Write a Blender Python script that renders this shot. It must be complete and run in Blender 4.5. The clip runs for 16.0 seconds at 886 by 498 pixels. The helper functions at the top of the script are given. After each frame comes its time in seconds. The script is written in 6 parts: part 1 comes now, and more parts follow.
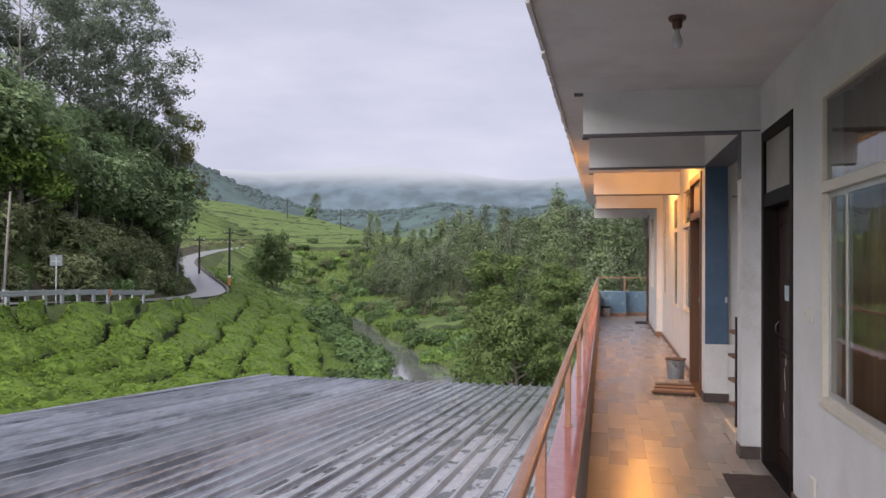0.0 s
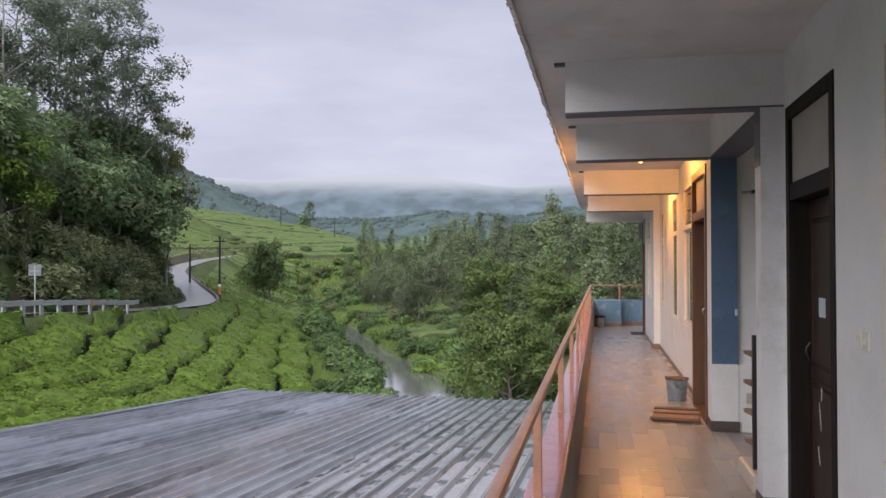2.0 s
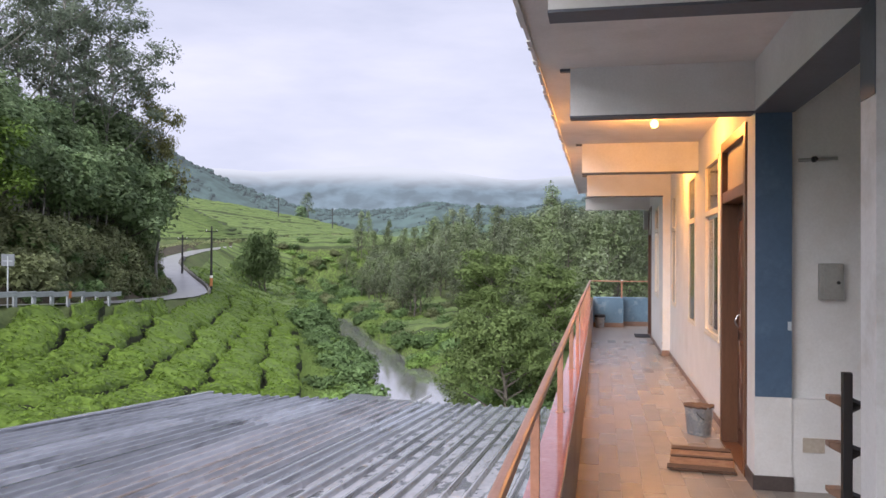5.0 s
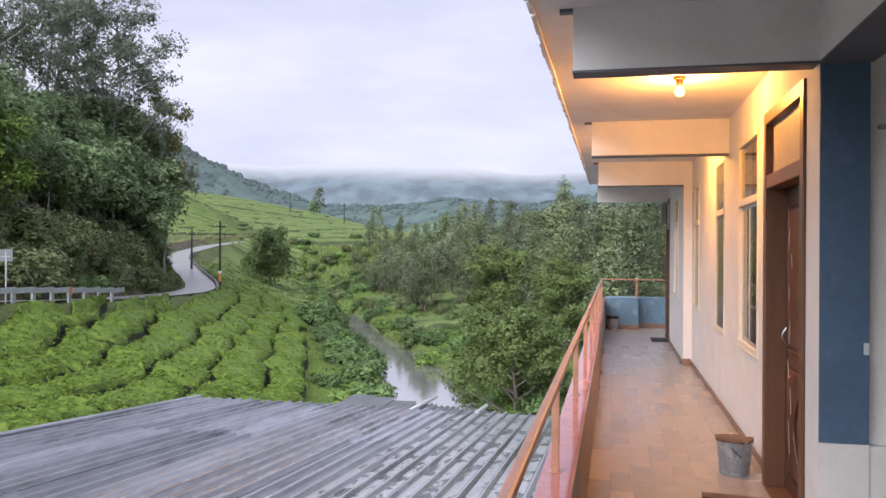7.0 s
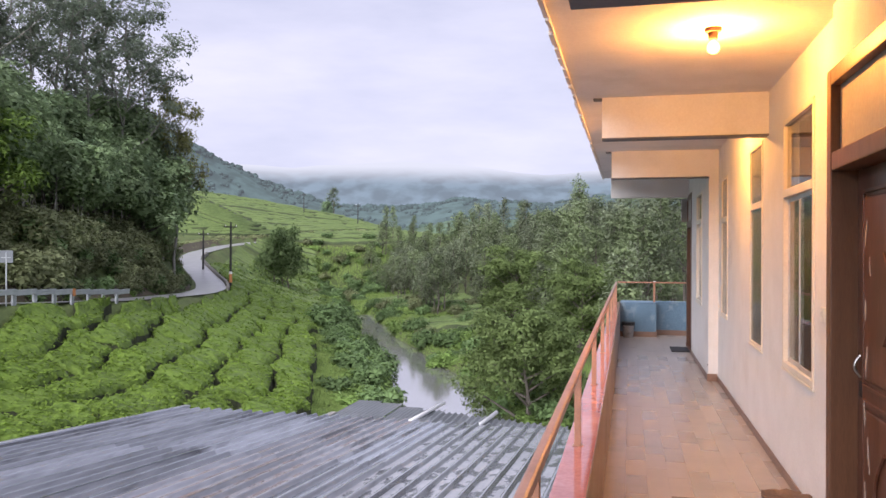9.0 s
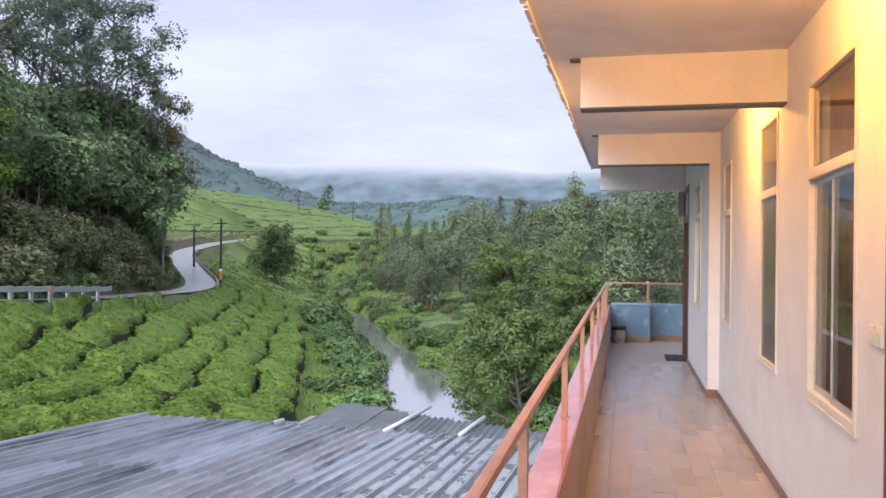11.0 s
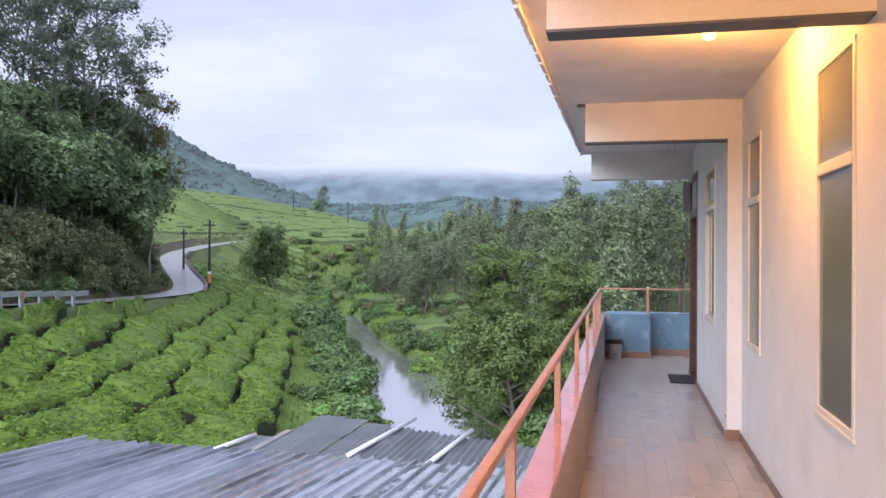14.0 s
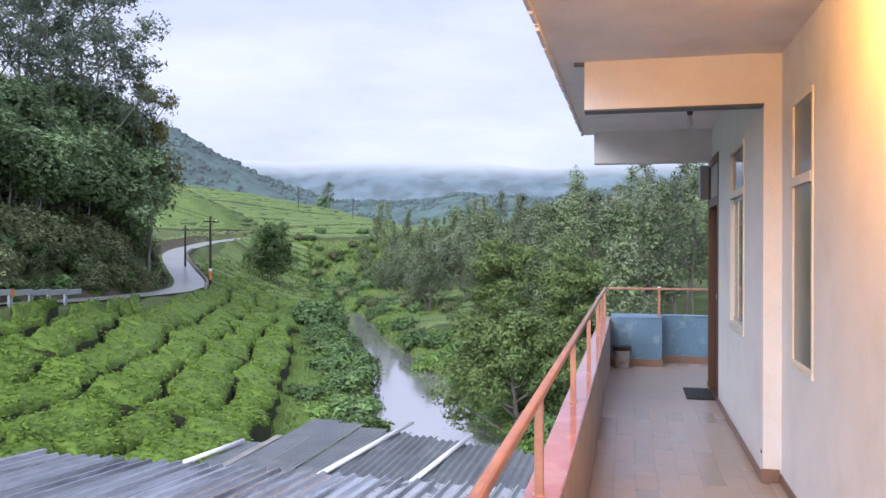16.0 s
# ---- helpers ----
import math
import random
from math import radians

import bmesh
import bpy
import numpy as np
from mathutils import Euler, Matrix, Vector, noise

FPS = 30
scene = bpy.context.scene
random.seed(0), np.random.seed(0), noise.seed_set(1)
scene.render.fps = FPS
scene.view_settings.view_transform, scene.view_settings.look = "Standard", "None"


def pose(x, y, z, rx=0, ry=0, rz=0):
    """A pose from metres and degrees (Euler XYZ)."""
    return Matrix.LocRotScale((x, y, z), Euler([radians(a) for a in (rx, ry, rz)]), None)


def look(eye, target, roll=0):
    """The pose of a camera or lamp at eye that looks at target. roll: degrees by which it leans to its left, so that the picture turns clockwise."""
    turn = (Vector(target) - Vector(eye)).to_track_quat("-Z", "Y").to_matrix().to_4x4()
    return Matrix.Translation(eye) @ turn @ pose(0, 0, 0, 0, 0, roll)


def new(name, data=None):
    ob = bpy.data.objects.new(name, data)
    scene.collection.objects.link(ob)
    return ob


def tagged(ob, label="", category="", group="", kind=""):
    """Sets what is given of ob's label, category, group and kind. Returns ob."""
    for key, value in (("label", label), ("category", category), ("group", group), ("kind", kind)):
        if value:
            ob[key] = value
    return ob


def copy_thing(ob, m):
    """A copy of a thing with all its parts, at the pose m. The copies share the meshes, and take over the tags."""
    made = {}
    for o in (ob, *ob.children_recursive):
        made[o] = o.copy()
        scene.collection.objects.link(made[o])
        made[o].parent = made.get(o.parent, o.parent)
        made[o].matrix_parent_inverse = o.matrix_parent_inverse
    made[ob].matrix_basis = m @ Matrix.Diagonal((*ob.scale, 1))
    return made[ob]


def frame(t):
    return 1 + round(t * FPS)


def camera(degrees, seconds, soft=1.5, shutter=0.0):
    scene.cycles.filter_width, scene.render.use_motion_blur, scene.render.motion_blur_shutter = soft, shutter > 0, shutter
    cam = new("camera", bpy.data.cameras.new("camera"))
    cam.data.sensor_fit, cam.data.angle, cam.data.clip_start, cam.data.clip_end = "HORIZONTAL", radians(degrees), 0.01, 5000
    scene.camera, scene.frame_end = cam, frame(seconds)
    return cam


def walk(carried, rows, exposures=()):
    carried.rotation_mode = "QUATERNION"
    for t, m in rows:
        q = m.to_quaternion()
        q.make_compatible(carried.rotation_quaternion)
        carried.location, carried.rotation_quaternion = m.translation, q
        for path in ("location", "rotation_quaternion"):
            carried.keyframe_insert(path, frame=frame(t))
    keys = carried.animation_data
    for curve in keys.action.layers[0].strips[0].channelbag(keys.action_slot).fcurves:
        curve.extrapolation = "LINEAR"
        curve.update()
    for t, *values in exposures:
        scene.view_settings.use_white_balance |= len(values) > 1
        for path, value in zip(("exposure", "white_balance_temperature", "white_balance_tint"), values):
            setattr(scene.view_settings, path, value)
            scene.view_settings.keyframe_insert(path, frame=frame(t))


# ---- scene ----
cam = camera(58.7, 16.0)
PATH = [
    (0, (0.061, -1.479, 1.582), (-0.341, 0.48, 1.603), 0.3),
    (0.5, (0.097, -1.205, 1.587), (-0.299, 0.756, 1.616), 0.1),
    (1, (0.08, -0.896, 1.572), (-0.312, 1.065, 1.604), 0.0),
    (1.5, (0.053, -0.571, 1.592), (-0.339, 1.39, 1.63), -0.0),
    (2, (0.111, -0.228, 1.581), (-0.28, 1.733, 1.621), -0.0),
    (2.5, (0.119, 0.111, 1.575), (-0.271, 2.072, 1.612), 0.0),
    (3, (0.079, 0.468, 1.59), (-0.31, 2.43, 1.628), 0.1),
    (3.5, (0.118, 0.822, 1.585), (-0.269, 2.784, 1.62), 0.2),
    (4, (0.101, 1.168, 1.567), (-0.287, 3.129, 1.597), 0.3),
    (6.5, (0.097, 2.919, 1.629), (-0.304, 4.878, 1.638), 0.5),
    (7, (0.108, 3.245, 1.609), (-0.315, 5.2, 1.617), 0.4),
    (7.5, (0.105, 3.606, 1.625), (-0.327, 5.559, 1.632), 0.3),
    (8, (0.153, 3.929, 1.621), (-0.29, 5.879, 1.635), 0.4),
    (8.5, (0.148, 4.246, 1.609), (-0.305, 6.194, 1.622), 0.5),
    (9, (0.114, 4.581, 1.625), (-0.346, 6.527, 1.633), 0.3),
    (11.5, (0.21, 6.252, 1.61), (-0.241, 8.201, 1.613), 0.6),
    (12, (0.197, 6.581, 1.619), (-0.251, 8.53, 1.63), 0.5),
    (12.5, (0.23, 6.908, 1.62), (-0.213, 8.858, 1.637), 0.5),
    (13, (0.229, 7.237, 1.601), (-0.213, 9.188, 1.615), 0.5),
    (13.5, (0.198, 7.588, 1.619), (-0.245, 9.538, 1.629), 0.5),
    (14, (0.222, 7.936, 1.621), (-0.224, 9.885, 1.627), 0.3),
    (14.5, (0.186, 8.292, 1.606), (-0.265, 10.241, 1.606), 0.2),
    (15, (0.159, 8.63, 1.611), (-0.297, 10.577, 1.61), 0.2),
    (15.5, (0.21, 8.991, 1.614), (-0.248, 10.938, 1.612), 0.1),
    (16, (0.207, 9.342, 1.614), (-0.255, 11.288, 1.61), 0.1),
]
EXPOSURES = [(0, 0.05, 6550, 14), (0.5, 0.01, 6550, 14), (2, 0.0, 6500, 13), (4, 0.21, 6450, 14), (6.5, 0.40, 6350, 14), (8, 0.30, 6400, 15), (9, 0.32, 6400, 17), (11.5, 0.40, 6000, 12), (12.5, 0.32, 5950, 14), (13.5, 0.36, 5850, 14), (16, 0.45, 5850, 14)]
walk(cam, [(t, look(eye, target, roll)) for t, eye, target, roll in PATH], EXPOSURES)

# ---- light ----
SUN_AZ, SUN_EL = radians(-168), radians(35)
world = bpy.data.worlds.new("sky")
scene.world = world
world.use_nodes = True
wn, wl = world.node_tree.nodes, world.node_tree.links
wn.clear()
w_out, w_bg = wn.new("ShaderNodeOutputWorld"), wn.new("ShaderNodeBackground")
w_sky = wn.new("ShaderNodeTexSky")
w_sky.sky_type, w_sky.sun_disc, w_sky.sun_elevation, w_sky.sun_rotation = "NISHITA", False, SUN_EL, SUN_AZ
w_sky.dust_density, w_sky.altitude = 3.0, 1400
w_co, w_map = wn.new("ShaderNodeTexCoord"), wn.new("ShaderNodeMapping")
w_map.inputs["Scale"].default_value = (1.6, 1.6, 6.5)
w_noise, w_ramp = wn.new("ShaderNodeTexNoise"), wn.new("ShaderNodeValToRGB")
w_noise.inputs["Scale"].default_value, w_noise.inputs["Detail"].default_value = 1.7, 8.0
w_noise.inputs["Roughness"].default_value = 0.56
w_ramp.color_ramp.elements[0].position, w_ramp.color_ramp.elements[1].position = 0.33, 0.70
w_ramp.color_ramp.elements[0].color = (5.55, 5.82, 7.25, 1)
w_ramp.color_ramp.elements[1].color = (7.45, 7.5, 8.8, 1)
w_mix = wn.new("ShaderNodeMixRGB")
w_mix.inputs["Fac"].default_value = 0.93
w_bg.inputs["Strength"].default_value = 0.1
wl.new(w_co.outputs["Generated"], w_map.inputs["Vector"])
wl.new(w_map.outputs["Vector"], w_noise.inputs["Vector"])
wl.new(w_noise.outputs["Fac"], w_ramp.inputs["Fac"])
wl.new(w_sky.outputs["Color"], w_mix.inputs["Color1"])
wl.new(w_ramp.outputs["Color"], w_mix.inputs["Color2"])
wl.new(w_mix.outputs["Color"], w_bg.inputs["Color"])
wl.new(w_bg.outputs["Background"], w_out.inputs["Surface"])

sun_data = bpy.data.lights.new("sun", "SUN")
sun_data.energy, sun_data.angle, sun_data.color = 4.9, radians(70), (1.0, 0.985, 0.96)
sun = new("sun", sun_data)
sun.matrix_world = look((-60, 40, 80), (-60 - math.sin(SUN_AZ) * 10, 40 - math.cos(SUN_AZ) * 10, 80 - 10 * math.tan(SUN_EL)))

# ---- materials ----
MATS = {}


def material(name, colour, colour2=None, rough=0.7, metal=0.0, scale=3.0, fine=40.0, bump=0.2, bump_dist=0.004,
             vary=0.0, island=0.0, stain=None, stain_scale=1.2, stain_amount=0.5, cover=0.0, edge=0.16, stretch=(1, 1, 1), spec=0.5, trans=0.0, world_space=True):
    """A surface with two scales of variation, stains, bump and a per-piece shift of tone."""
    m = bpy.data.materials.new(name)
    m.use_nodes = True
    n, l = m.node_tree.nodes, m.node_tree.links
    b = n["Principled BSDF"]
    geo, info = n.new("ShaderNodeNewGeometry"), n.new("ShaderNodeObjectInfo")
    mp = n.new("ShaderNodeMapping")
    mp.inputs["Scale"].default_value = stretch
    if world_space:
        l.new(geo.outputs["Position"], mp.inputs["Vector"])
    else:
        co = n.new("ShaderNodeTexCoord")
        l.new(co.outputs["Object"], mp.inputs["Vector"])
    n1, n2 = n.new("ShaderNodeTexNoise"), n.new("ShaderNodeTexNoise")
    n1.inputs["Scale"].default_value, n1.inputs["Detail"].default_value = scale, 4
    n2.inputs["Scale"].default_value, n2.inputs["Detail"].default_value = fine, 3
    l.new(mp.outputs["Vector"], n1.inputs["Vector"])
    l.new(mp.outputs["Vector"], n2.inputs["Vector"])
    colour2 = colour2 or tuple(c * 0.8 for c in colour)
    add = n.new("ShaderNodeMath")
    add.operation = "MULTIPLY_ADD"
    add.inputs[1].default_value = 0.45
    l.new(n2.outputs["Fac"], add.inputs[0])
    half = n.new("ShaderNodeMath")
    half.operation = "MULTIPLY"
    half.inputs[1].default_value = 0.55
    l.new(n1.outputs["Fac"], half.inputs[0])
    l.new(half.outputs[0], add.inputs[2])
    ramp = n.new("ShaderNodeValToRGB")
    ramp.color_ramp.elements[0].position, ramp.color_ramp.elements[1].position = 0.36, 0.64
    ramp.color_ramp.elements[0].color, ramp.color_ramp.elements[1].color = (*colour2, 1), (*colour, 1)
    l.new(add.outputs[0], ramp.inputs["Fac"])
    out = ramp.outputs["Color"]
    if stain:
        n3, r3, mx = n.new("ShaderNodeTexNoise"), n.new("ShaderNodeValToRGB"), n.new("ShaderNodeMixRGB")
        n3.inputs["Scale"].default_value, n3.inputs["Detail"].default_value, n3.inputs["Roughness"].default_value = stain_scale, 6, 0.65
        l.new(mp.outputs["Vector"], n3.inputs["Vector"])
        r3.color_ramp.elements[0].position, r3.color_ramp.elements[1].position = 0.52 - cover, 0.52 - cover + edge
        r3.color_ramp.elements[0].color, r3.color_ramp.elements[1].color = (0, 0, 0, 1), (stain_amount,) * 3 + (1,)
        l.new(n3.outputs["Fac"], r3.inputs["Fac"])
        l.new(r3.outputs["Color"], mx.inputs["Fac"])
        l.new(out, mx.inputs["Color1"])
        mx.inputs["Color2"].default_value = (*stain, 1)
        out = mx.outputs["Color"]
    if vary or island:
        hsv, mr = n.new("ShaderNodeHueSaturation"), n.new("ShaderNodeMapRange")
        k = vary or island
        mr.inputs["To Min"].default_value, mr.inputs["To Max"].default_value = 1 - k, 1 + k
        l.new((info.outputs["Random"] if vary else geo.outputs["Random Per Island"]), mr.inputs["Value"])
        l.new(mr.outputs["Result"], hsv.inputs["Value"])
        l.new(out, hsv.inputs["Color"])
        out = hsv.outputs["Color"]
        if vary and island:
            hs2, m2 = n.new("ShaderNodeHueSaturation"), n.new("ShaderNodeMapRange")
            m2.inputs["To Min"].default_value, m2.inputs["To Max"].default_value = 1 - island, 1 + island
            l.new(geo.outputs["Random Per Island"], m2.inputs["Value"])
            l.new(m2.outputs["Result"], hs2.inputs["Value"])
            l.new(out, hs2.inputs["Color"])
            out = hs2.outputs["Color"]
    l.new(out, b.inputs["Base Color"])
    b.inputs["Roughness"].default_value, b.inputs["Metallic"].default_value = rough, metal
    b.inputs["Specular IOR Level"].default_value = spec
    if bump:
        bp = n.new("ShaderNodeBump")
        bp.inputs["Strength"].default_value, bp.inputs["Distance"].default_value = bump, bump_dist
        l.new(add.outputs[0], bp.inputs["Height"])
        l.new(bp.outputs["Normal"], b.inputs["Normal"])
    if trans:
        tr, ms, o = n.new("ShaderNodeBsdfTranslucent"), n.new("ShaderNodeMixShader"), n["Material Output"]
        l.new(out, tr.inputs["Color"])
        ms.inputs["Fac"].default_value = trans
        l.new(b.outputs[0], ms.inputs[1])
        l.new(tr.outputs[0], ms.inputs[2])
        l.new(ms.outputs[0], o.inputs["Surface"])
    MATS[name] = m
    return m


def glass(name, tint, rough, clear):
    """A window pane: part clear, part mirror, by its Fresnel gloss."""
    m = bpy.data.materials.new(name)
    m.use_nodes = True
    n, l = m.node_tree.nodes, m.node_tree.links
    n.remove(n["Principled BSDF"])
    t, g, f, mx = n.new("ShaderNodeBsdfTransparent"), n.new("ShaderNodeBsdfGlossy"), n.new("ShaderNodeLayerWeight"), n.new("ShaderNodeMixShader")
    t.inputs["Color"].default_value = (*tint, 1)
    g.inputs["Roughness"].default_value = rough
    f.inputs["Blend"].default_value = 0.5
    pw, sc = n.new("ShaderNodeMath"), n.new("ShaderNodeMath")
    pw.operation, sc.operation = "POWER", "MULTIPLY_ADD"
    pw.inputs[1].default_value, sc.inputs[1].default_value, sc.inputs[2].default_value = 5.0, 0.9, 0.045
    l.new(f.outputs["Facing"], pw.inputs[0])
    l.new(pw.outputs[0], sc.inputs[0])
    if clear:
        l.new(t.outputs[0], mx.inputs[1])
    else:
        d = n.new("ShaderNodeBsdfDiffuse")
        d.inputs["Color"].default_value = (*tint, 1)
        l.new(d.outputs[0], mx.inputs[1])
    l.new(sc.outputs[0], mx.inputs["Fac"])
    l.new(g.outputs[0], mx.inputs[2])
    l.new(mx.outputs[0], n["Material Output"].inputs["Surface"])
    return m


def glow(name, colour, strength):
    m = bpy.data.materials.new(name)
    m.use_nodes = True
    b = m.node_tree.nodes["Principled BSDF"]
    b.inputs["Base Color"].default_value = (*colour, 1)
    b.inputs["Emission Color"].default_value = (*colour, 1)
    b.inputs["Emission Strength"].default_value = strength
    return m


PLASTER_WORN = material("worn_white_plaster", (0.64, 0.64, 0.65), (0.57, 0.57, 0.58), 0.85, fine=60, bump=0.4, stain=(0.42, 0.40, 0.38), stain_scale=3.2, stain_amount=0.5)
PLASTER = material("white_plaster", (0.70, 0.70, 0.70), (0.62, 0.62, 0.62), 0.85, fine=60, bump=0.25, stain=(0.52, 0.49, 0.45), stain_scale=1.6, stain_amount=0.35)
CEILING = material("ceiling_plaster", (0.66, 0.64, 0.62), (0.58, 0.56, 0.54), 0.9, fine=70, bump=0.25, stain=(0.42, 0.39, 0.36), stain_scale=1.0, stain_amount=0.4)
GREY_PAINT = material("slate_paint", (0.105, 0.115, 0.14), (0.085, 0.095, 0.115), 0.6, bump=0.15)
BLUE_PAINT = material("blue_paint", (0.07, 0.125, 0.205), (0.058, 0.105, 0.175), 0.5, bump=0.12, stain=(0.16, 0.24, 0.34), stain_scale=2.5, stain_amount=0.25)
LIGHT_BLUE = material("faded_blue_paint", (0.13, 0.225, 0.31), (0.09, 0.165, 0.24), 0.6, bump=0.2, stain=(0.40, 0.48, 0.53), stain_scale=3.5, stain_amount=0.45)
RED_CAP = material("red_oxide_paint", (0.44, 0.16, 0.15), (0.35, 0.115, 0.108), 0.09, scale=4, fine=50, bump=0.08, stain=(0.56, 0.31, 0.29), stain_scale=2.2, stain_amount=0.45, spec=1.0)
PINK_WALL = material("worn_parapet_paint", (0.36, 0.31, 0.29), (0.27, 0.22, 0.20), 0.75, bump=0.25, stain=(0.20, 0.165, 0.145), stain_scale=1.8, stain_amount=0.7, stretch=(1, 0.5, 1))
SKIRT = material("brown_skirting_tile", (0.24, 0.15, 0.11), (0.18, 0.11, 0.08), 0.4, bump=0.1, vary=0.12)
SKIRT_DARK = material("dark_skirting_tile", (0.095, 0.075, 0.07), (0.065, 0.05, 0.047), 0.45, bump=0.1, vary=0.12)
TILE = material("ceramic_floor_tile", (0.365, 0.308, 0.26), (0.31, 0.258, 0.216), 0.24, scale=5, fine=70, bump=0.05, vary=0.07, island=0.04, stain=(0.29, 0.25, 0.225), stain_scale=1.1, stain_amount=0.45, spec=0.75)
_n, _l = TILE.node_tree.nodes, TILE.node_tree.links
_o, _r = _n.new("ShaderNodeObjectInfo"), _n.new("ShaderNodeMapRange")
_r.inputs["To Min"].default_value, _r.inputs["To Max"].default_value = 0.25, 0.30
_l.new(_o.outputs["Random"], _r.inputs["Value"])
_l.new(_r.outputs["Result"], _n["Principled BSDF"].inputs["Roughness"])
GROUT = material("floor_grout", (0.32, 0.275, 0.24), rough=0.4)
RAIL = material("brown_rail_paint", (0.43, 0.215, 0.14), (0.34, 0.16, 0.10), 0.36, scale=6, fine=60, bump=0.1, stain=(0.16, 0.07, 0.05), stain_scale=5, stain_amount=0.4)
DOOR_WORN = material("worn_stained_wood", (0.12, 0.048, 0.03), (0.07, 0.028, 0.018), 0.35, scale=3, fine=30, bump=0.2, stretch=(5, 5, 0.9), stain=(0.22, 0.11, 0.075), stain_scale=1.7, stain_amount=0.6)
DOOR = material("dark_stained_wood", (0.038, 0.019, 0.015), (0.022, 0.011, 0.009), 0.45, scale=3, fine=30, bump=0.2, stretch=(8, 8, 0.8), spec=0.2)
DARK_FRAME = material("near_black_door_frame", (0.022, 0.015, 0.014), (0.013, 0.010, 0.010), 0.6, scale=3, fine=30, bump=0.2, stretch=(8, 8, 0.8), spec=0.12)
FRAME = material("brown_door_frame_wood", (0.10, 0.046, 0.028), (0.065, 0.028, 0.018), 0.42, scale=3, fine=30, bump=0.2, stretch=(8, 8, 0.8))
CASING = material("orange_brown_casing", (0.155, 0.072, 0.038), (0.11, 0.05, 0.027), 0.4, scale=3, fine=30, bump=0.2, stretch=(8, 8, 0.8))
TRANSOM = material("transom_board", (0.36, 0.33, 0.30), (0.30, 0.27, 0.25), 0.5, bump=0.1)
WIN_FRAME = material("cream_window_paint", (0.70, 0.66, 0.58), (0.60, 0.56, 0.49), 0.45, bump=0.12, fine=60)
ALU = material("aluminium_window_frame", (0.62, 0.62, 0.62), (0.5, 0.5, 0.5), 0.4, metal=0.6, bump=0.05)
CURTAIN = material("brown_curtain", (0.32, 0.185, 0.11), (0.17, 0.095, 0.06), 0.9, scale=1.5, fine=9, bump=0.12, stretch=(6, 6, 0.25))
ROOM = material("room_plaster", (0.3, 0.28, 0.26), rough=0.9)
GLASS = glass("window_glass", (0.80, 0.82, 0.81), 0.02, True)
FROST = glass("frosted_glass", (0.17, 0.185, 0.165), 0.16, False)
BLACK = material("black_metal_paint", (0.018, 0.018, 0.02), rough=0.4, bump=0.08)
RUBBER = material("black_rubber", (0.02, 0.02, 0.022), rough=0.7, bump=0.2)
GALV = material("galvanised_bucket", (0.30, 0.33, 0.36), (0.2, 0.23, 0.26), 0.45, metal=0.3, scale=9, fine=60, bump=0.15, stain=(0.6, 0.6, 0.6), stain_scale=14, stain_amount=0.7)
MUD = material("dried_cement", (0.15, 0.095, 0.065), (0.09, 0.055, 0.04), 0.9, fine=50, bump=0.5)
COIR = material("coir_mat", (0.36, 0.22, 0.14), (0.24, 0.14, 0.09), 0.95, scale=14, fine=160, bump=0.8, stain=(0.42, 0.31, 0.22), stain_scale=6, stain_amount=0.6)
PLASTIC = material("white_switch_plastic", (0.68, 0.66, 0.60), (0.63, 0.61, 0.56), 0.35, bump=0.03)
CHROME = material("dull_steel", (0.38, 0.37, 0.37), rough=0.3, metal=1.0, bump=0)
WHITE_PAIL = material("pale_plastic_pail", (0.36, 0.36, 0.36), (0.27, 0.27, 0.27), 0.5, scale=9, fine=50, bump=0.1, stain=(0.12, 0.12, 0.12), stain_scale=8, stain_amount=0.7)
DARK_MAT = material("dark_brown_mat", (0.075, 0.055, 0.045), (0.045, 0.034, 0.028), 0.95, scale=12, fine=120, bump=0.7)
SCUFF_GLINT = material("pale_scuff_glint", (0.48, 0.40, 0.35), rough=0.6)
PAPER = material("pale_sticker", (0.55, 0.62, 0.68), rough=0.6)
METERBOX = material("grey_meter_box", (0.33, 0.33, 0.31), (0.26, 0.26, 0.245), 0.5, bump=0.1)
BEIGE = material("beige_marble", (0.50, 0.45, 0.38), (0.40, 0.35, 0.29), 0.35, bump=0.1)
BULB_OFF = material("unlit_bulb", (0.62, 0.62, 0.62), rough=0.15, bump=0)
BULB_ON = glow("lit_bulb", (1.0, 0.60, 0.18), 5.0)
SHEET = material("galvanised_roof_sheet", (0.43, 0.455, 0.50), (0.33, 0.35, 0.39), 0.2, metal=0.35, scale=1.3, fine=16, bump=0.1, vary=0.12, stain=(0.17, 0.175, 0.19), stain_scale=1.6, stain_amount=0.5, edge=0.10, stretch=(1.4, 0.25, 1), spec=0.9)
SHEET_BLUE = material("blue_grey_roof_sheet", (0.33, 0.375, 0.44), (0.25, 0.285, 0.345), 0.2, metal=0.35, scale=1.3, fine=16, bump=0.1, vary=0.16, stain=(0.13, 0.15, 0.18), stain_scale=1.4, stain_amount=0.4, edge=0.10, stretch=(1.4, 0.16, 1), spec=0.9)
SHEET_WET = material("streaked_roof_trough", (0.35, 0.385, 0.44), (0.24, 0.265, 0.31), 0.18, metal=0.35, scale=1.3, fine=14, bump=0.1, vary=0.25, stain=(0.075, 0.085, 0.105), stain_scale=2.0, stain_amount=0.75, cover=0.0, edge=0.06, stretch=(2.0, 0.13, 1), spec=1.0)
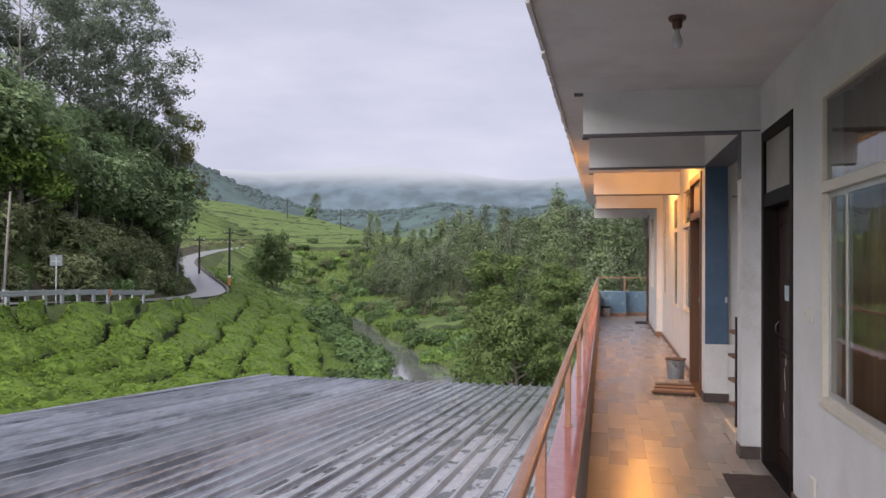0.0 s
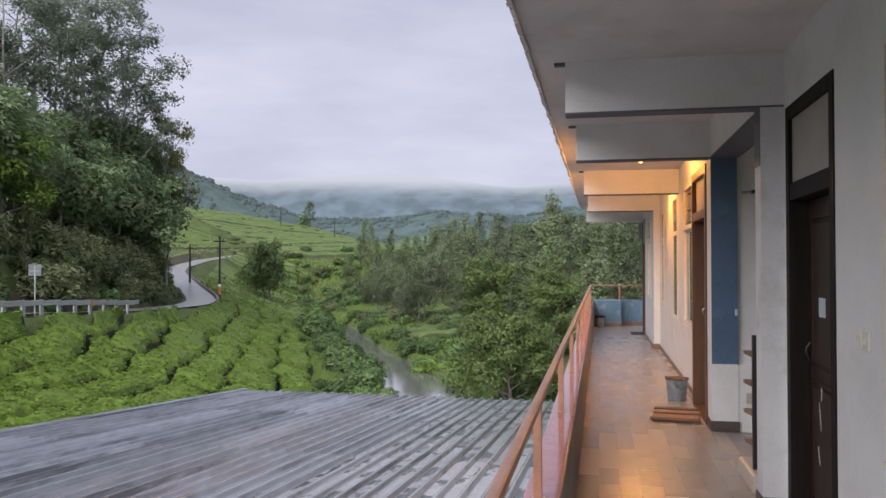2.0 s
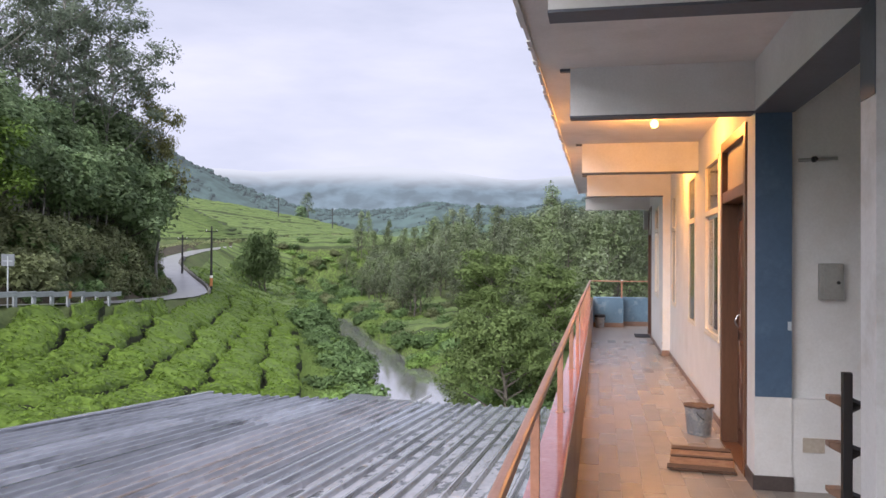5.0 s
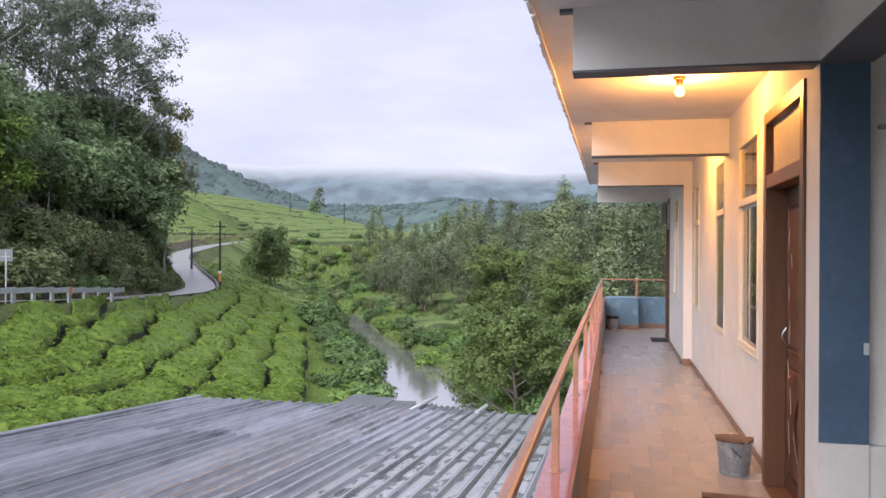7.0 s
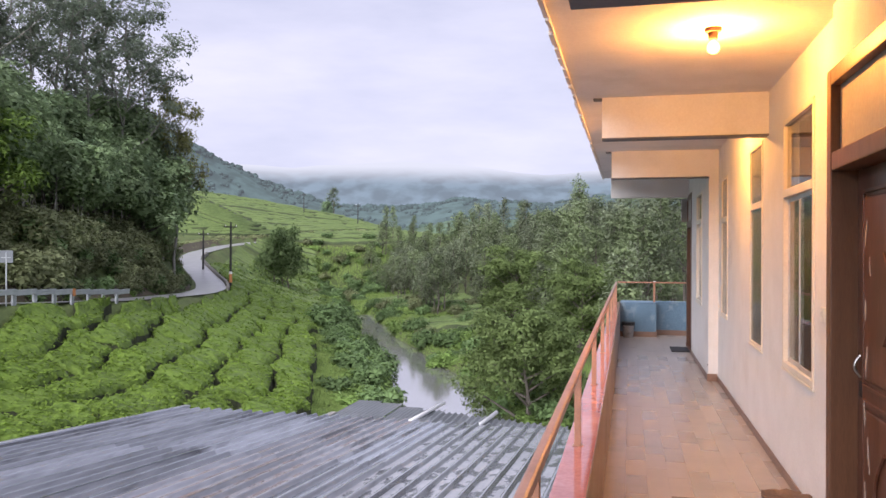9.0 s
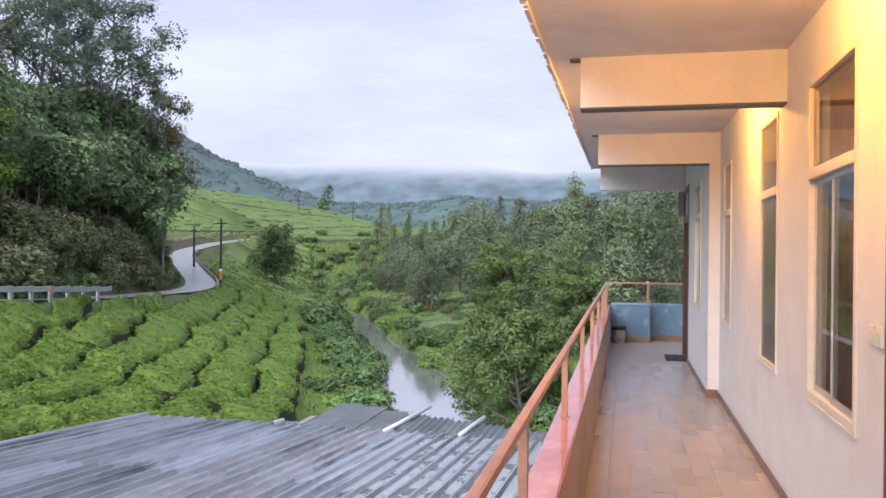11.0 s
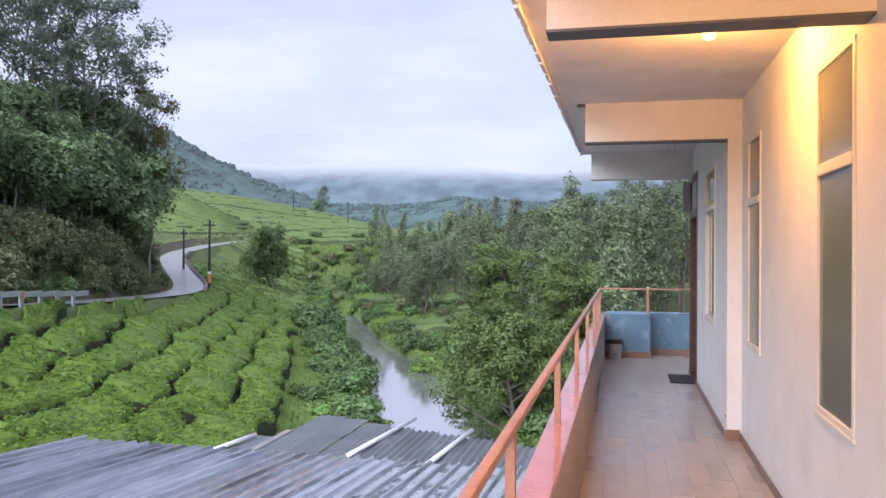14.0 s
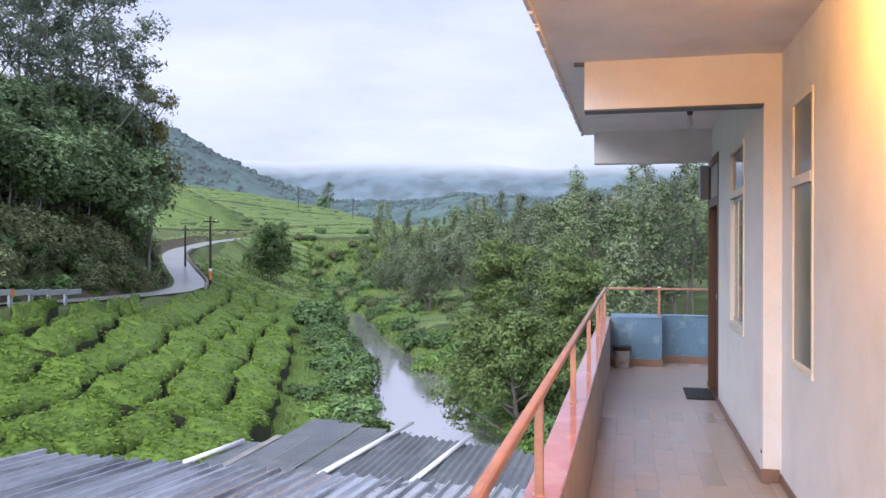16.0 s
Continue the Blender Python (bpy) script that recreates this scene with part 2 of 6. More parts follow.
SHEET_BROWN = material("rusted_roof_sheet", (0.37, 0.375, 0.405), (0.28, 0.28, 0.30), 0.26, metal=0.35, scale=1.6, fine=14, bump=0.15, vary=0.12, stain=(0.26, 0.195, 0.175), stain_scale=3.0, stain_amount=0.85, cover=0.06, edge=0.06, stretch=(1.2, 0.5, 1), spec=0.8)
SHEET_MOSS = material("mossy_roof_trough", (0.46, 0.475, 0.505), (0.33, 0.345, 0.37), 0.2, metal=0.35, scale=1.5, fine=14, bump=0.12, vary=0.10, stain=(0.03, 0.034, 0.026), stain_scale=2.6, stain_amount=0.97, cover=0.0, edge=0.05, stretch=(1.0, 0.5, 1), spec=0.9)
TEA_SIDE = material("woody_shade_skirt", (0.035, 0.045, 0.016), (0.018, 0.022, 0.010), 0.9, scale=3, fine=18, bump=0.6, bump_dist=0.05)
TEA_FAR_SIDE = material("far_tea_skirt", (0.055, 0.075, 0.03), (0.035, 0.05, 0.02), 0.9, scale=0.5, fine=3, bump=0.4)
SOIL = material("shaded_tea_soil", (0.035, 0.032, 0.018), (0.02, 0.02, 0.012), 0.95, fine=9, bump=0.4)
RIB_SHADE_DIRT = material("grimy_shaded_rib_side", (0.29, 0.31, 0.35), (0.17, 0.185, 0.21), 0.24, metal=0.35, scale=1.2, fine=10, bump=0.1, vary=0.25, stain=(0.04, 0.043, 0.05), stain_scale=1.0, stain_amount=0.85, cover=0.0, edge=0.1, stretch=(1.5, 0.2, 1), spec=0.7)
SHEET_OLD = material("old_dark_roof_sheet", (0.14, 0.155, 0.165), (0.095, 0.105, 0.112), 0.5, metal=0.2, scale=1.2, fine=14, bump=0.15, vary=0.18, stain=(0.2, 0.19, 0.185), stain_scale=1.0, stain_amount=0.6)
PIPE = material("white_pvc", (0.78, 0.78, 0.78), (0.7, 0.7, 0.7), 0.4, bump=0.03)
CONCRETE = material("weathered_concrete", (0.28, 0.27, 0.25), (0.19, 0.18, 0.17), 0.9, fine=30, bump=0.4, stain=(0.1, 0.1, 0.09), stain_scale=1.5, stain_amount=0.5)
GUARD = material("galvanised_guard_rail", (0.42, 0.45, 0.47), (0.33, 0.36, 0.38), 0.45, metal=0.4, bump=0.1, vary=0.08)
ASPHALT = material("wet_pale_asphalt", (0.29, 0.29, 0.30), (0.21, 0.21, 0.22), 0.32, scale=0.6, fine=6, bump=0.3, bump_dist=0.02, stain=(0.36, 0.36, 0.37), stain_scale=0.25, stain_amount=0.6)
WATER = material("river_water", (0.20, 0.20, 0.195), (0.16, 0.16, 0.155), 0.06, scale=0.8, fine=4.0, bump=0.09, bump_dist=0.05, spec=1.0, stretch=(0.4, 1.0, 1))
WATER.node_tree.nodes["Principled BSDF"].inputs["IOR"].default_value = 3.4
GRASS = material("meadow_grass", (0.115, 0.15, 0.052), (0.065, 0.09, 0.034), 0.9, scale=0.35, fine=3.5, bump=0.8, bump_dist=0.15, stain=(0.075, 0.06, 0.035), stain_scale=0.12, stain_amount=0.55, spec=0.2)
TEA = material("tea_leaves", (0.138, 0.212, 0.036), (0.068, 0.112, 0.023), 0.55, scale=1.6, fine=7, bump=0.9, bump_dist=0.12, vary=0.10, stain=(0.13, 0.215, 0.032), stain_scale=0.5, stain_amount=0.6, spec=0.12)
TEA_LEAF = material("tea_young_leaves", (0.165, 0.250, 0.041), (0.098, 0.158, 0.028), 0.6, scale=1.2, fine=8, bump=0, vary=0.1, island=0.22, spec=0.15, trans=0.3)
TEA_FAR = material("far_tea_rows", (0.135, 0.185, 0.062), (0.08, 0.12, 0.042), 0.7, scale=0.25, fine=2, bump=0.5, bump_dist=0.1, spec=0.15)
def leaves(name, colour, dark=0.74, vary=0.22, island=0.2, trans=0.3):
    return material(name, colour, tuple(c * dark for c in colour), 0.65, scale=0.4, fine=2.5, bump=0, vary=vary, island=island, spec=0.2, trans=trans)


LEAF_HILL = leaves("hill_leaves", (0.30, 0.405, 0.21), trans=0.36)
LEAF_DEEP = leaves("deep_hill_leaves", (0.24, 0.345, 0.185))
LEAF_EUC = leaves("eucalyptus_leaves", (0.25, 0.30, 0.225), vary=0.15, trans=0.52)
LEAF_YELLOW = leaves("yellow_green_leaves", (0.288, 0.294, 0.120), vary=0.1, trans=0.52)
LEAF_FOREST = leaves("valley_forest_leaves", (0.215, 0.275, 0.14), vary=0.3)
LEAF_GREY = leaves("grey_forest_leaves", (0.22, 0.262, 0.165), vary=0.3)
LEAF_BRIGHT = leaves("fresh_green_leaves", (0.20, 0.31, 0.065), vary=0.15)
LEAF_RIVER = leaves("riverside_leaves", (0.165, 0.23, 0.08), vary=0.15)
LEAF_WEED = leaves("weed_leaves", (0.22, 0.34, 0.095), vary=0.25)
LEAF_TURF = leaves("slope_weed_leaves", (0.17, 0.25, 0.07), vary=0.0, island=0.3)
LEAF_SHRUB = leaves("shrub_leaves", (0.17, 0.265, 0.105), vary=0.3)
LEAF_ROUND = leaves("round_tree_leaves", (0.12, 0.18, 0.07), vary=0.1)
LEAF_BANK = leaves("bank_scrub_leaves", (0.25, 0.285, 0.14), vary=0.3)
GRASS_BLADE = leaves("bank_grass_blades", (0.19, 0.28, 0.075), vary=0.0, island=0.25)
BARK = material("grey_bark", (0.16, 0.14, 0.12), (0.09, 0.08, 0.07), 0.9, scale=2, fine=14, bump=0.6, bump_dist=0.02, vary=0.2)
BARK_PALE = material("pale_eucalyptus_bark", (0.29, 0.275, 0.25), (0.19, 0.18, 0.165), 0.8, scale=1.5, fine=8, bump=0.4, bump_dist=0.02, vary=0.15)
POLE = material("dark_pole", (0.03, 0.03, 0.03), rough=0.7)
ORANGE = material("orange_pole_band", (0.55, 0.22, 0.08), rough=0.6)
SIGN = material("grey_sign_back", (0.17, 0.19, 0.21), rough=0.5, metal=0.2)
EARTH = material("brown_earth_bank", (0.095, 0.075, 0.047), (0.048, 0.045, 0.026), 0.95, scale=0.8, fine=7, bump=0.8, bump_dist=0.1)


# ---- mesh tools ----
def part(name, bm, mat, parent=None, label="", smooth=False):
    me = bpy.data.meshes.new(name)
    bm.to_mesh(me)
    bm.free()
    me.materials.append(mat)
    if smooth:
        me.polygons.foreach_set("use_smooth", [True] * len(me.polygons))
    ob = new(name, me)
    ob.parent = parent
    if label:
        ob["label"] = label
    return ob


def raw(name, verts, faces, mat, parent=None, smooth=False):
    """An object from arrays of corners and of quads or triangles."""
    verts, faces = np.asarray(verts, np.float32), np.asarray(faces, np.int32)
    me = bpy.data.meshes.new(name)
    k = faces.shape[1]
    me.vertices.add(len(verts))
    me.vertices.foreach_set("co", verts.ravel())
    me.loops.add(faces.size)
    me.loops.foreach_set("vertex_index", faces.ravel())
    me.polygons.add(len(faces))
    me.polygons.foreach_set("loop_start", np.arange(0, faces.size, k, dtype=np.int32))
    me.polygons.foreach_set("loop_total", np.full(len(faces), k, np.int32))
    if smooth:
        me.polygons.foreach_set("use_smooth", np.ones(len(faces), bool))
    me.update(calc_edges=True)
    me.materials.append(mat)
    ob = new(name, me)
    ob.parent = parent
    return ob


def thing(name, label, category, at=(0, 0, 0), group="", rz=0.0, kind=""):
    ob = new(name)
    ob.matrix_world = pose(*at, rz=rz)
    return tagged(ob, label, category, group, kind)


def add_box(bm, lo, hi, bevel=0.0):
    lo, hi = Vector(lo), Vector(hi)
    r = bmesh.ops.create_cube(bm, size=1, matrix=Matrix.Translation((lo + hi) / 2) @ Matrix.Diagonal((*(hi - lo), 1)))
    if bevel:
        edges = list({e for v in r["verts"] for e in v.link_edges})
        bmesh.ops.bevel(bm, geom=edges, offset=bevel, segments=2, affect="EDGES", profile=0.6)


def box(lo, hi, bevel=0.0):
    bm = bmesh.new()
    add_box(bm, lo, hi, bevel)
    return bm


def add_tube(bm, a, b, r1, r2=None, sides=10, caps=True):
    a, b = Vector(a), Vector(b)
    d = b - a
    m = Matrix.Translation((a + b) / 2) @ d.to_track_quat("Z", "Y").to_matrix().to_4x4()
    bmesh.ops.create_cone(bm, cap_ends=caps, segments=sides, radius1=r1, radius2=r1 if r2 is None else r2, depth=d.length, matrix=m)


def tube(a, b, r1, r2=None, sides=10):
    bm = bmesh.new()
    add_tube(bm, a, b, r1, r2, sides)
    return bm


def lathe(profile, sides=24):
    """A turned shape from (radius, height) pairs."""
    bm = bmesh.new()
    rings = [[bm.verts.new((r * math.cos(2 * math.pi * k / sides), r * math.sin(2 * math.pi * k / sides), z)) for k in range(sides)] for r, z in profile]
    for a, b in zip(rings, rings[1:]):
        for k in range(sides):
            bm.faces.new((a[k], a[(k + 1) % sides], b[(k + 1) % sides], b[k]))
    bm.faces.new(rings[0][::-1])
    bm.faces.new(rings[-1])
    return bm


def hash01(i, j, seed):
    h = (i * 374761393 + j * 668265263 + seed * 1442695041) & 0xFFFFFFFF
    h = ((h ^ (h >> 13)) * 1274126177) & 0xFFFFFFFF
    return ((h ^ (h >> 16)) & 0xFFFF) / 65535.0


def noise2(x, y, seed=0):
    """Smooth value noise in 0..1 on arrays."""
    x, y = np.asarray(x, float), np.asarray(y, float)
    i, j = np.floor(x).astype(np.int64), np.floor(y).astype(np.int64)
    fx, fy = x - i, y - j
    fx, fy = fx * fx * (3 - 2 * fx), fy * fy * (3 - 2 * fy)
    a, b = hash01(i, j, seed), hash01(i + 1, j, seed)
    c, d = hash01(i, j + 1, seed), hash01(i + 1, j + 1, seed)
    return (a * (1 - fx) + b * fx) * (1 - fy) + (c * (1 - fx) + d * fx) * fy


def fbm(x, y, seed=0, octaves=4):
    total, amp, norm = 0.0, 1.0, 0.0
    for k in range(octaves):
        total, norm = total + amp * noise2(x * 2**k, y * 2**k, seed + k), norm + amp
        amp *= 0.5
    return total / norm


def step(a, b, x):
    q = np.clip((np.asarray(x, float) - a) / (b - a), 0, 1)
    return q * q * (3 - 2 * q)

# ---- building ----
WALL, WALL_A, WALL_END, WALL_DOOR = 1.22, 1.27, 1.10, 1.165   # faces of the room walls along the gallery
CEIL, BEAM = 2.95, 2.60
Y0, Y1 = -8.0, 20.50                        # ends of the gallery
Y_SLAB = 18.85                              # end of the roof slab


def wall_mesh(x0, x1, y0, y1, z0, z1, holes):
    """One solid wall along y with rectangular holes (ya, yb, za, zb) through it."""
    bm = bmesh.new()
    ys = sorted({y0, y1, *(h[0] for h in holes), *(h[1] for h in holes)})
    zs = sorted({z0, z1, *(h[2] for h in holes), *(h[3] for h in holes)})
    solid = lambda i, k: 0 <= i < len(ys) - 1 and 0 <= k < len(zs) - 1 and not any(
        h[0] < (ys[i] + ys[i + 1]) / 2 < h[1] and h[2] < (zs[k] + zs[k + 1]) / 2 < h[3] for h in holes)
    vert = {}

    def at(x, i, k):
        if (x, i, k) not in vert:
            vert[(x, i, k)] = bm.verts.new((x, ys[i], zs[k]))
        return vert[(x, i, k)]

    for i in range(len(ys) - 1):
        for k in range(len(zs) - 1):
            if not solid(i, k):
                continue
            bm.faces.new([at(x0, *q) for q in ((i, k), (i, k + 1), (i + 1, k + 1), (i + 1, k))])
            bm.faces.new([at(x1, *q) for q in ((i, k), (i + 1, k), (i + 1, k + 1), (i, k + 1))])
            for (di, dk), (a, b) in (((-1, 0), ((i, k), (i, k + 1))), ((1, 0), ((i + 1, k + 1), (i + 1, k))), ((0, -1), ((i + 1, k), (i, k))), ((0, 1), ((i, k + 1), (i + 1, k + 1)))):
                if not solid(i + di, k + dk):
                    bm.faces.new([at(x0, *a), at(x1, *a), at(x1, *b), at(x0, *b)])
    bmesh.ops.recalc_face_normals(bm, faces=bm.faces[:])
    return bm


DOORS = [("door_1", WALL_A, 4.03, 5.07, 2.57, 2.03), ("door_2", WALL_DOOR, 7.94, 9.125, 2.59, 2.11), ("door_3", WALL_END, 17.95, 19.0, 2.62, 2.12)]
WINDOWS = [("window_1", WALL_A, 1.72, 3.335, 0.77, 2.53, 1.985), ("window_2", WALL, 9.80, 10.80, 0.80, 2.60, 2.06),
           ("window_3", WALL, 11.72, 12.42, 0.80, 2.59, 2.05), ("window_4", WALL, 14.17, 14.76, 0.88, 2.54, 2.03),
           ("window_5", WALL_END, 16.05, 16.95, 0.92, 2.50, 2.08), ("window_6", WALL_A, -1.9, -0.3, 0.80, 2.53, 1.97)]


def holes_of(face, y0, y1):
    return [(d[2], d[3], 0.0, d[4]) for d in DOORS if d[1] == face and y0 < d[2] < y1] + \
           [(w[2], w[3], w[4], w[5]) for w in WINDOWS if w[1] == face and y0 < w[2] < y1]


T = 0.22
def wall(name, bm, label, mat=PLASTER):
    return tagged(part(name, bm, mat), label, "wall", kind="structure")


wall("wall_east", wall_mesh(WALL_A, WALL_A + T, Y0, 5.13, 0, CEIL, holes_of(WALL_A, Y0, 5.13)), "white plastered room wall with a door and window")
wall("wall_east_middle", wall_mesh(WALL, WALL + T, 9.13, 15.13, 0, CEIL, holes_of(WALL, 9.13, 15.13)), "white plastered room wall lit warm by bulbs")
wall("wall_east_door", wall_mesh(WALL_DOOR, WALL_DOOR + T, 7.926, 9.13, 0, CEIL, holes_of(WALL_DOOR, 7.926, 9.13)), "white plastered wall round a carved door")
wall("wall_east_end", wall_mesh(WALL_END, WALL_END + T, 15.13, 19.06, 0, CEIL, holes_of(WALL_END, 15.13, 19.06)), "white plastered end room wall with a narrow door")
wall("wall_return", box((WALL_END + T, 15.13, 0), (WALL + T + 0.3, 15.33, CEIL)), "plaster return where the gallery narrows")
# unseen end wall, added to block light and darken the ceiling
wall("wall_back", box((-0.2, Y0 - 0.2, -0.16), (WALL_A + T, Y0, CEIL)), "unseen added wall blocking light at the gallery's end")
# rooms behind the walls
for nm, ya, yb in (("room_one", Y0, 5.13), ("room_two", 7.93, 15.13), ("room_end", 15.33, 19.06)):
    bm = bmesh.new()
    x0 = 1.49
    add_box(bm, (x0 + 2.2, ya, 0), (x0 + 2.4, yb, CEIL))
    add_box(bm, (1.45 if ya < 15 else 1.33, ya, 0), (x0 + 2.2, ya + 0.1, CEIL))
    add_box(bm, (1.49 if yb < 6 else 1.33 if yb > 19 else 1.75, yb - 0.1, 0), (x0 + 2.2, yb, CEIL))
    tagged(part("wall_" + nm, bm, ROOM), "dim plastered inner walls of a room", "wall", kind="structure")

# stair bay between the rooms
PIER_A, PIER_B = (5.13, 5.31), (7.64, 7.925)
wall("pier_near", box((1.125, PIER_A[0], 0), (1.49, PIER_A[1], BEAM)), "white plastered pier with dirty worn paint", PLASTER_WORN)
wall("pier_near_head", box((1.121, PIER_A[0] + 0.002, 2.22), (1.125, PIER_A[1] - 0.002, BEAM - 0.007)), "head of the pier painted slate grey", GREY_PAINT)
bm = bmesh.new()
add_box(bm, (1.148, PIER_B[0], 0), (1.39, PIER_B[1], 0.64))
add_box(bm, (1.148, PIER_B[0] + 0.004, 0.64), (1.39, PIER_B[1], CEIL))
wall("pier_far", bm, "white plastered pier beside the stair opening")
wall("pier_blue_face", box((1.150, PIER_B[0] - 0.004, 0.64), (1.388, PIER_B[0] + 0.004, BEAM)), "slate blue painted side of a pier", BLUE_PAINT)
bm = bmesh.new()
add_box(bm, (1.39, PIER_B[0] + 0.01, 0), (3.6, PIER_B[1], 0.63))
add_box(bm, (1.39, PIER_B[0] + 0.07, 0.63), (3.6, PIER_B[1], CEIL))
wall("wall_stair_side", bm, "white plastered stair wall with a low ledge")
# unseen wall; its opening is added to let light into the stair bay
wall("wall_stair_back", wall_mesh(3.6, 3.8, 5.13, 7.925, -1.5, CEIL, [(6.0, 7.4, 1.2, 2.3)]), "unseen stair back wall with an opening added for light")
wall("wall_stair_near", box((1.49, 5.13, -1.5), (3.6, 5.31, CEIL)), "plain plastered wall beside the stairs")
wall("lintel_stair", box((1.14, PIER_A[1], BEAM + 0.006), (1.40, PIER_B[0], CEIL)), "beam over the stair opening")
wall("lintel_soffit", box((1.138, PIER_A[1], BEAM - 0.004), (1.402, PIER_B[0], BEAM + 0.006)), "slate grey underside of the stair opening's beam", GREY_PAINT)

# stairs: a kerb, flights and the railing
stairs = thing("stairs", "beige marble stair flight rising inside a white bay", "stairs", kind="structure")
for k in range(6):
    part("stair_tread", box((1.85 + 0.28 * k, 5.33, 0.0), (2.13 + 0.28 * k, 6.45, 0.17 * (k + 1)), 0.008), BEIGE, stairs)
kerb = tagged(part("stair_kerb", box((1.13, 5.52, 0.0), (1.42, 6.12, 0.13), 0.025), BEIGE), "worn beige marble kerb block at the stair head", "kerb")
post = thing("stair_railing", "black steel stair railing with angled bars and brown stubs", "railing", (1.19, 5.72, 0.0))
part("newel_post", box((-0.02, -0.02, 0.13), (0.02, 0.02, 1.08), 0.003), BLACK, post)
for k in range(4):
    z = 0.30 + 0.21 * k
    for rise in (0.11, -0.11):
        bm = bmesh.new()
        add_tube(bm, (0.0, 0.0, z - 0.25 * rise), (0.32, 0.14, z + rise), 0.017, sides=4)
        part("flat_bar", bm, BLACK, post)
    bm = bmesh.new()
    add_box(bm, (-0.065, 0.03, z - 0.02), (0.0, 0.10, z + 0.035), 0.004)
    for v in bm.verts:
        if v.co.x < -0.03 and v.co.z < z:
            v.co.z += 0.03
    part("bar_stub", bm, SKIRT, post, "brown wedge-shaped stub")
meter = thing("meter_box", "grey electric meter box on the stair wall", "meter box", (1.57, PIER_B[0] + 0.07, 1.31))
part("case", box((0, -0.07, 0), (0.15, 0, 0.25), 0.008), METERBOX, meter)
part("lid", box((0.02, -0.082, 0.025), (0.13, -0.0705, 0.225), 0.004), METERBOX, meter)
part("knob", tube((0.11, -0.082, 0.12), (0.11, -0.095, 0.12), 0.012), BLACK, meter)
hold = thing("conduit", "grey conduit stub with a lamp holder on the stair wall", "conduit", (1.44, PIER_B[0] + 0.07, 2.27))
part("pipe", tube((0, -0.02, 0), (0.25, -0.02, 0.01), 0.012), METERBOX, hold)
part("holder", tube((0.10, -0.02, 0.005), (0.10, -0.07, 0.005), 0.022, 0.016), BLACK, hold)
tagged(part("wall_tag", box((1.36, PIER_B[0] - 0.012, 1.10), (1.385, PIER_B[0] - 0.005, 1.16), 0.001), PAPER), "small white paper tag stuck to blue paint", "tag")
tagged(part("paint_patch", box((1.46, PIER_B[0] + 0.004, 0.27), (1.60, PIER_B[0] + 0.0085, 0.37)), BEIGE), "cream repair patch on the low stair wall", "patch")

# floor with its tiles, skirting
tagged(part("floor_slab", box((-0.184, Y0, -0.16), (1.60, Y1 + 0.5, -0.012)), GROUT), "tiled gallery floor slab", "floor", kind="structure")
tagged(part("floor_rooms", box((1.60, Y0, -0.16), (3.9, 20.3, -0.005)), GROUT), "dark floor inside the rooms", "floor", kind="structure")
floor = tagged(part("floor", box((-0.0535, Y0, -0.0115), (1.60, Y1 + 0.34, -0.0018)), GROUT), "pinkish brown ceramic tiled gallery floor", "floor", kind="structure")

# parapet with red cap
CAP = 0.652
tagged(part("parapet_wall", box((-0.185, Y0, -0.16), (-0.054, Y1 + 0.13, CAP - 0.026)), PINK_WALL), "worn pinkish plaster parapet of the gallery", "parapet", kind="structure")
tagged(part("parapet_cap", box((-0.196, Y0, CAP - 0.026), (-0.050, Y1 + 0.14, CAP), 0.008), RED_CAP), "glossy red oxide painted parapet cap", "parapet cap", kind="structure")
bm = bmesh.new()
add_box(bm, (-0.0535, Y1 - 0.10, 0.0), (0.63, Y1 + 0.49, 0.650))
add_box(bm, (0.63, Y1 + 0.34, 0.0), (WALL_END + 0.3, Y1 + 0.489, 0.647))
tagged(part("parapet_end", bm, LIGHT_BLUE), "faded blue painted end parapet with scuffs", "parapet", kind="structure")
tagged(part("parapet_end_cap", box((-0.05, Y1 - 0.105, 0.651), (0.635, Y1 + 0.50, 0.667), 0.004), LIGHT_BLUE), "thin painted cap of the end parapet", "parapet cap", kind="structure")
tagged(part("parapet_recess_cap", box((0.636, Y1 + 0.335, 0.651), (WALL_END + 0.3, Y1 + 0.50, 0.667), 0.004), LIGHT_BLUE), "thin painted cap of the set-back end parapet", "parapet cap", kind="structure")
bm = bmesh.new()
add_box(bm, (-0.053, Y1 - 0.115, 0.0), (0.64, Y1 - 0.101, 0.10))
add_box(bm, (0.631, Y1 - 0.1005, 0.0), (0.645, Y1 + 0.325, 0.10))
add_box(bm, (0.646, Y1 + 0.325, 0.0), (WALL_END + 0.3, Y1 + 0.339, 0.10))
tagged(part("skirting_end", bm, SKIRT), "brown tile skirting below blue paint", "skirting", kind="structure")

# railing
RAIL_X = -0.126
rail = thing("gallery_railing", "orange-brown painted steel railing on the parapet", "railing", kind="structure")
part("top_rail", box((RAIL_X - 0.018, Y0, 1.034), (RAIL_X + 0.016, Y1 + 0.02, 1.066), 0.009), RAIL, rail)
part("end_rail", box((RAIL_X + 0.022, Y1 - 0.015, 1.040), (WALL_END + 0.3, Y1 + 0.015, 1.066), 0.006), RAIL, rail)
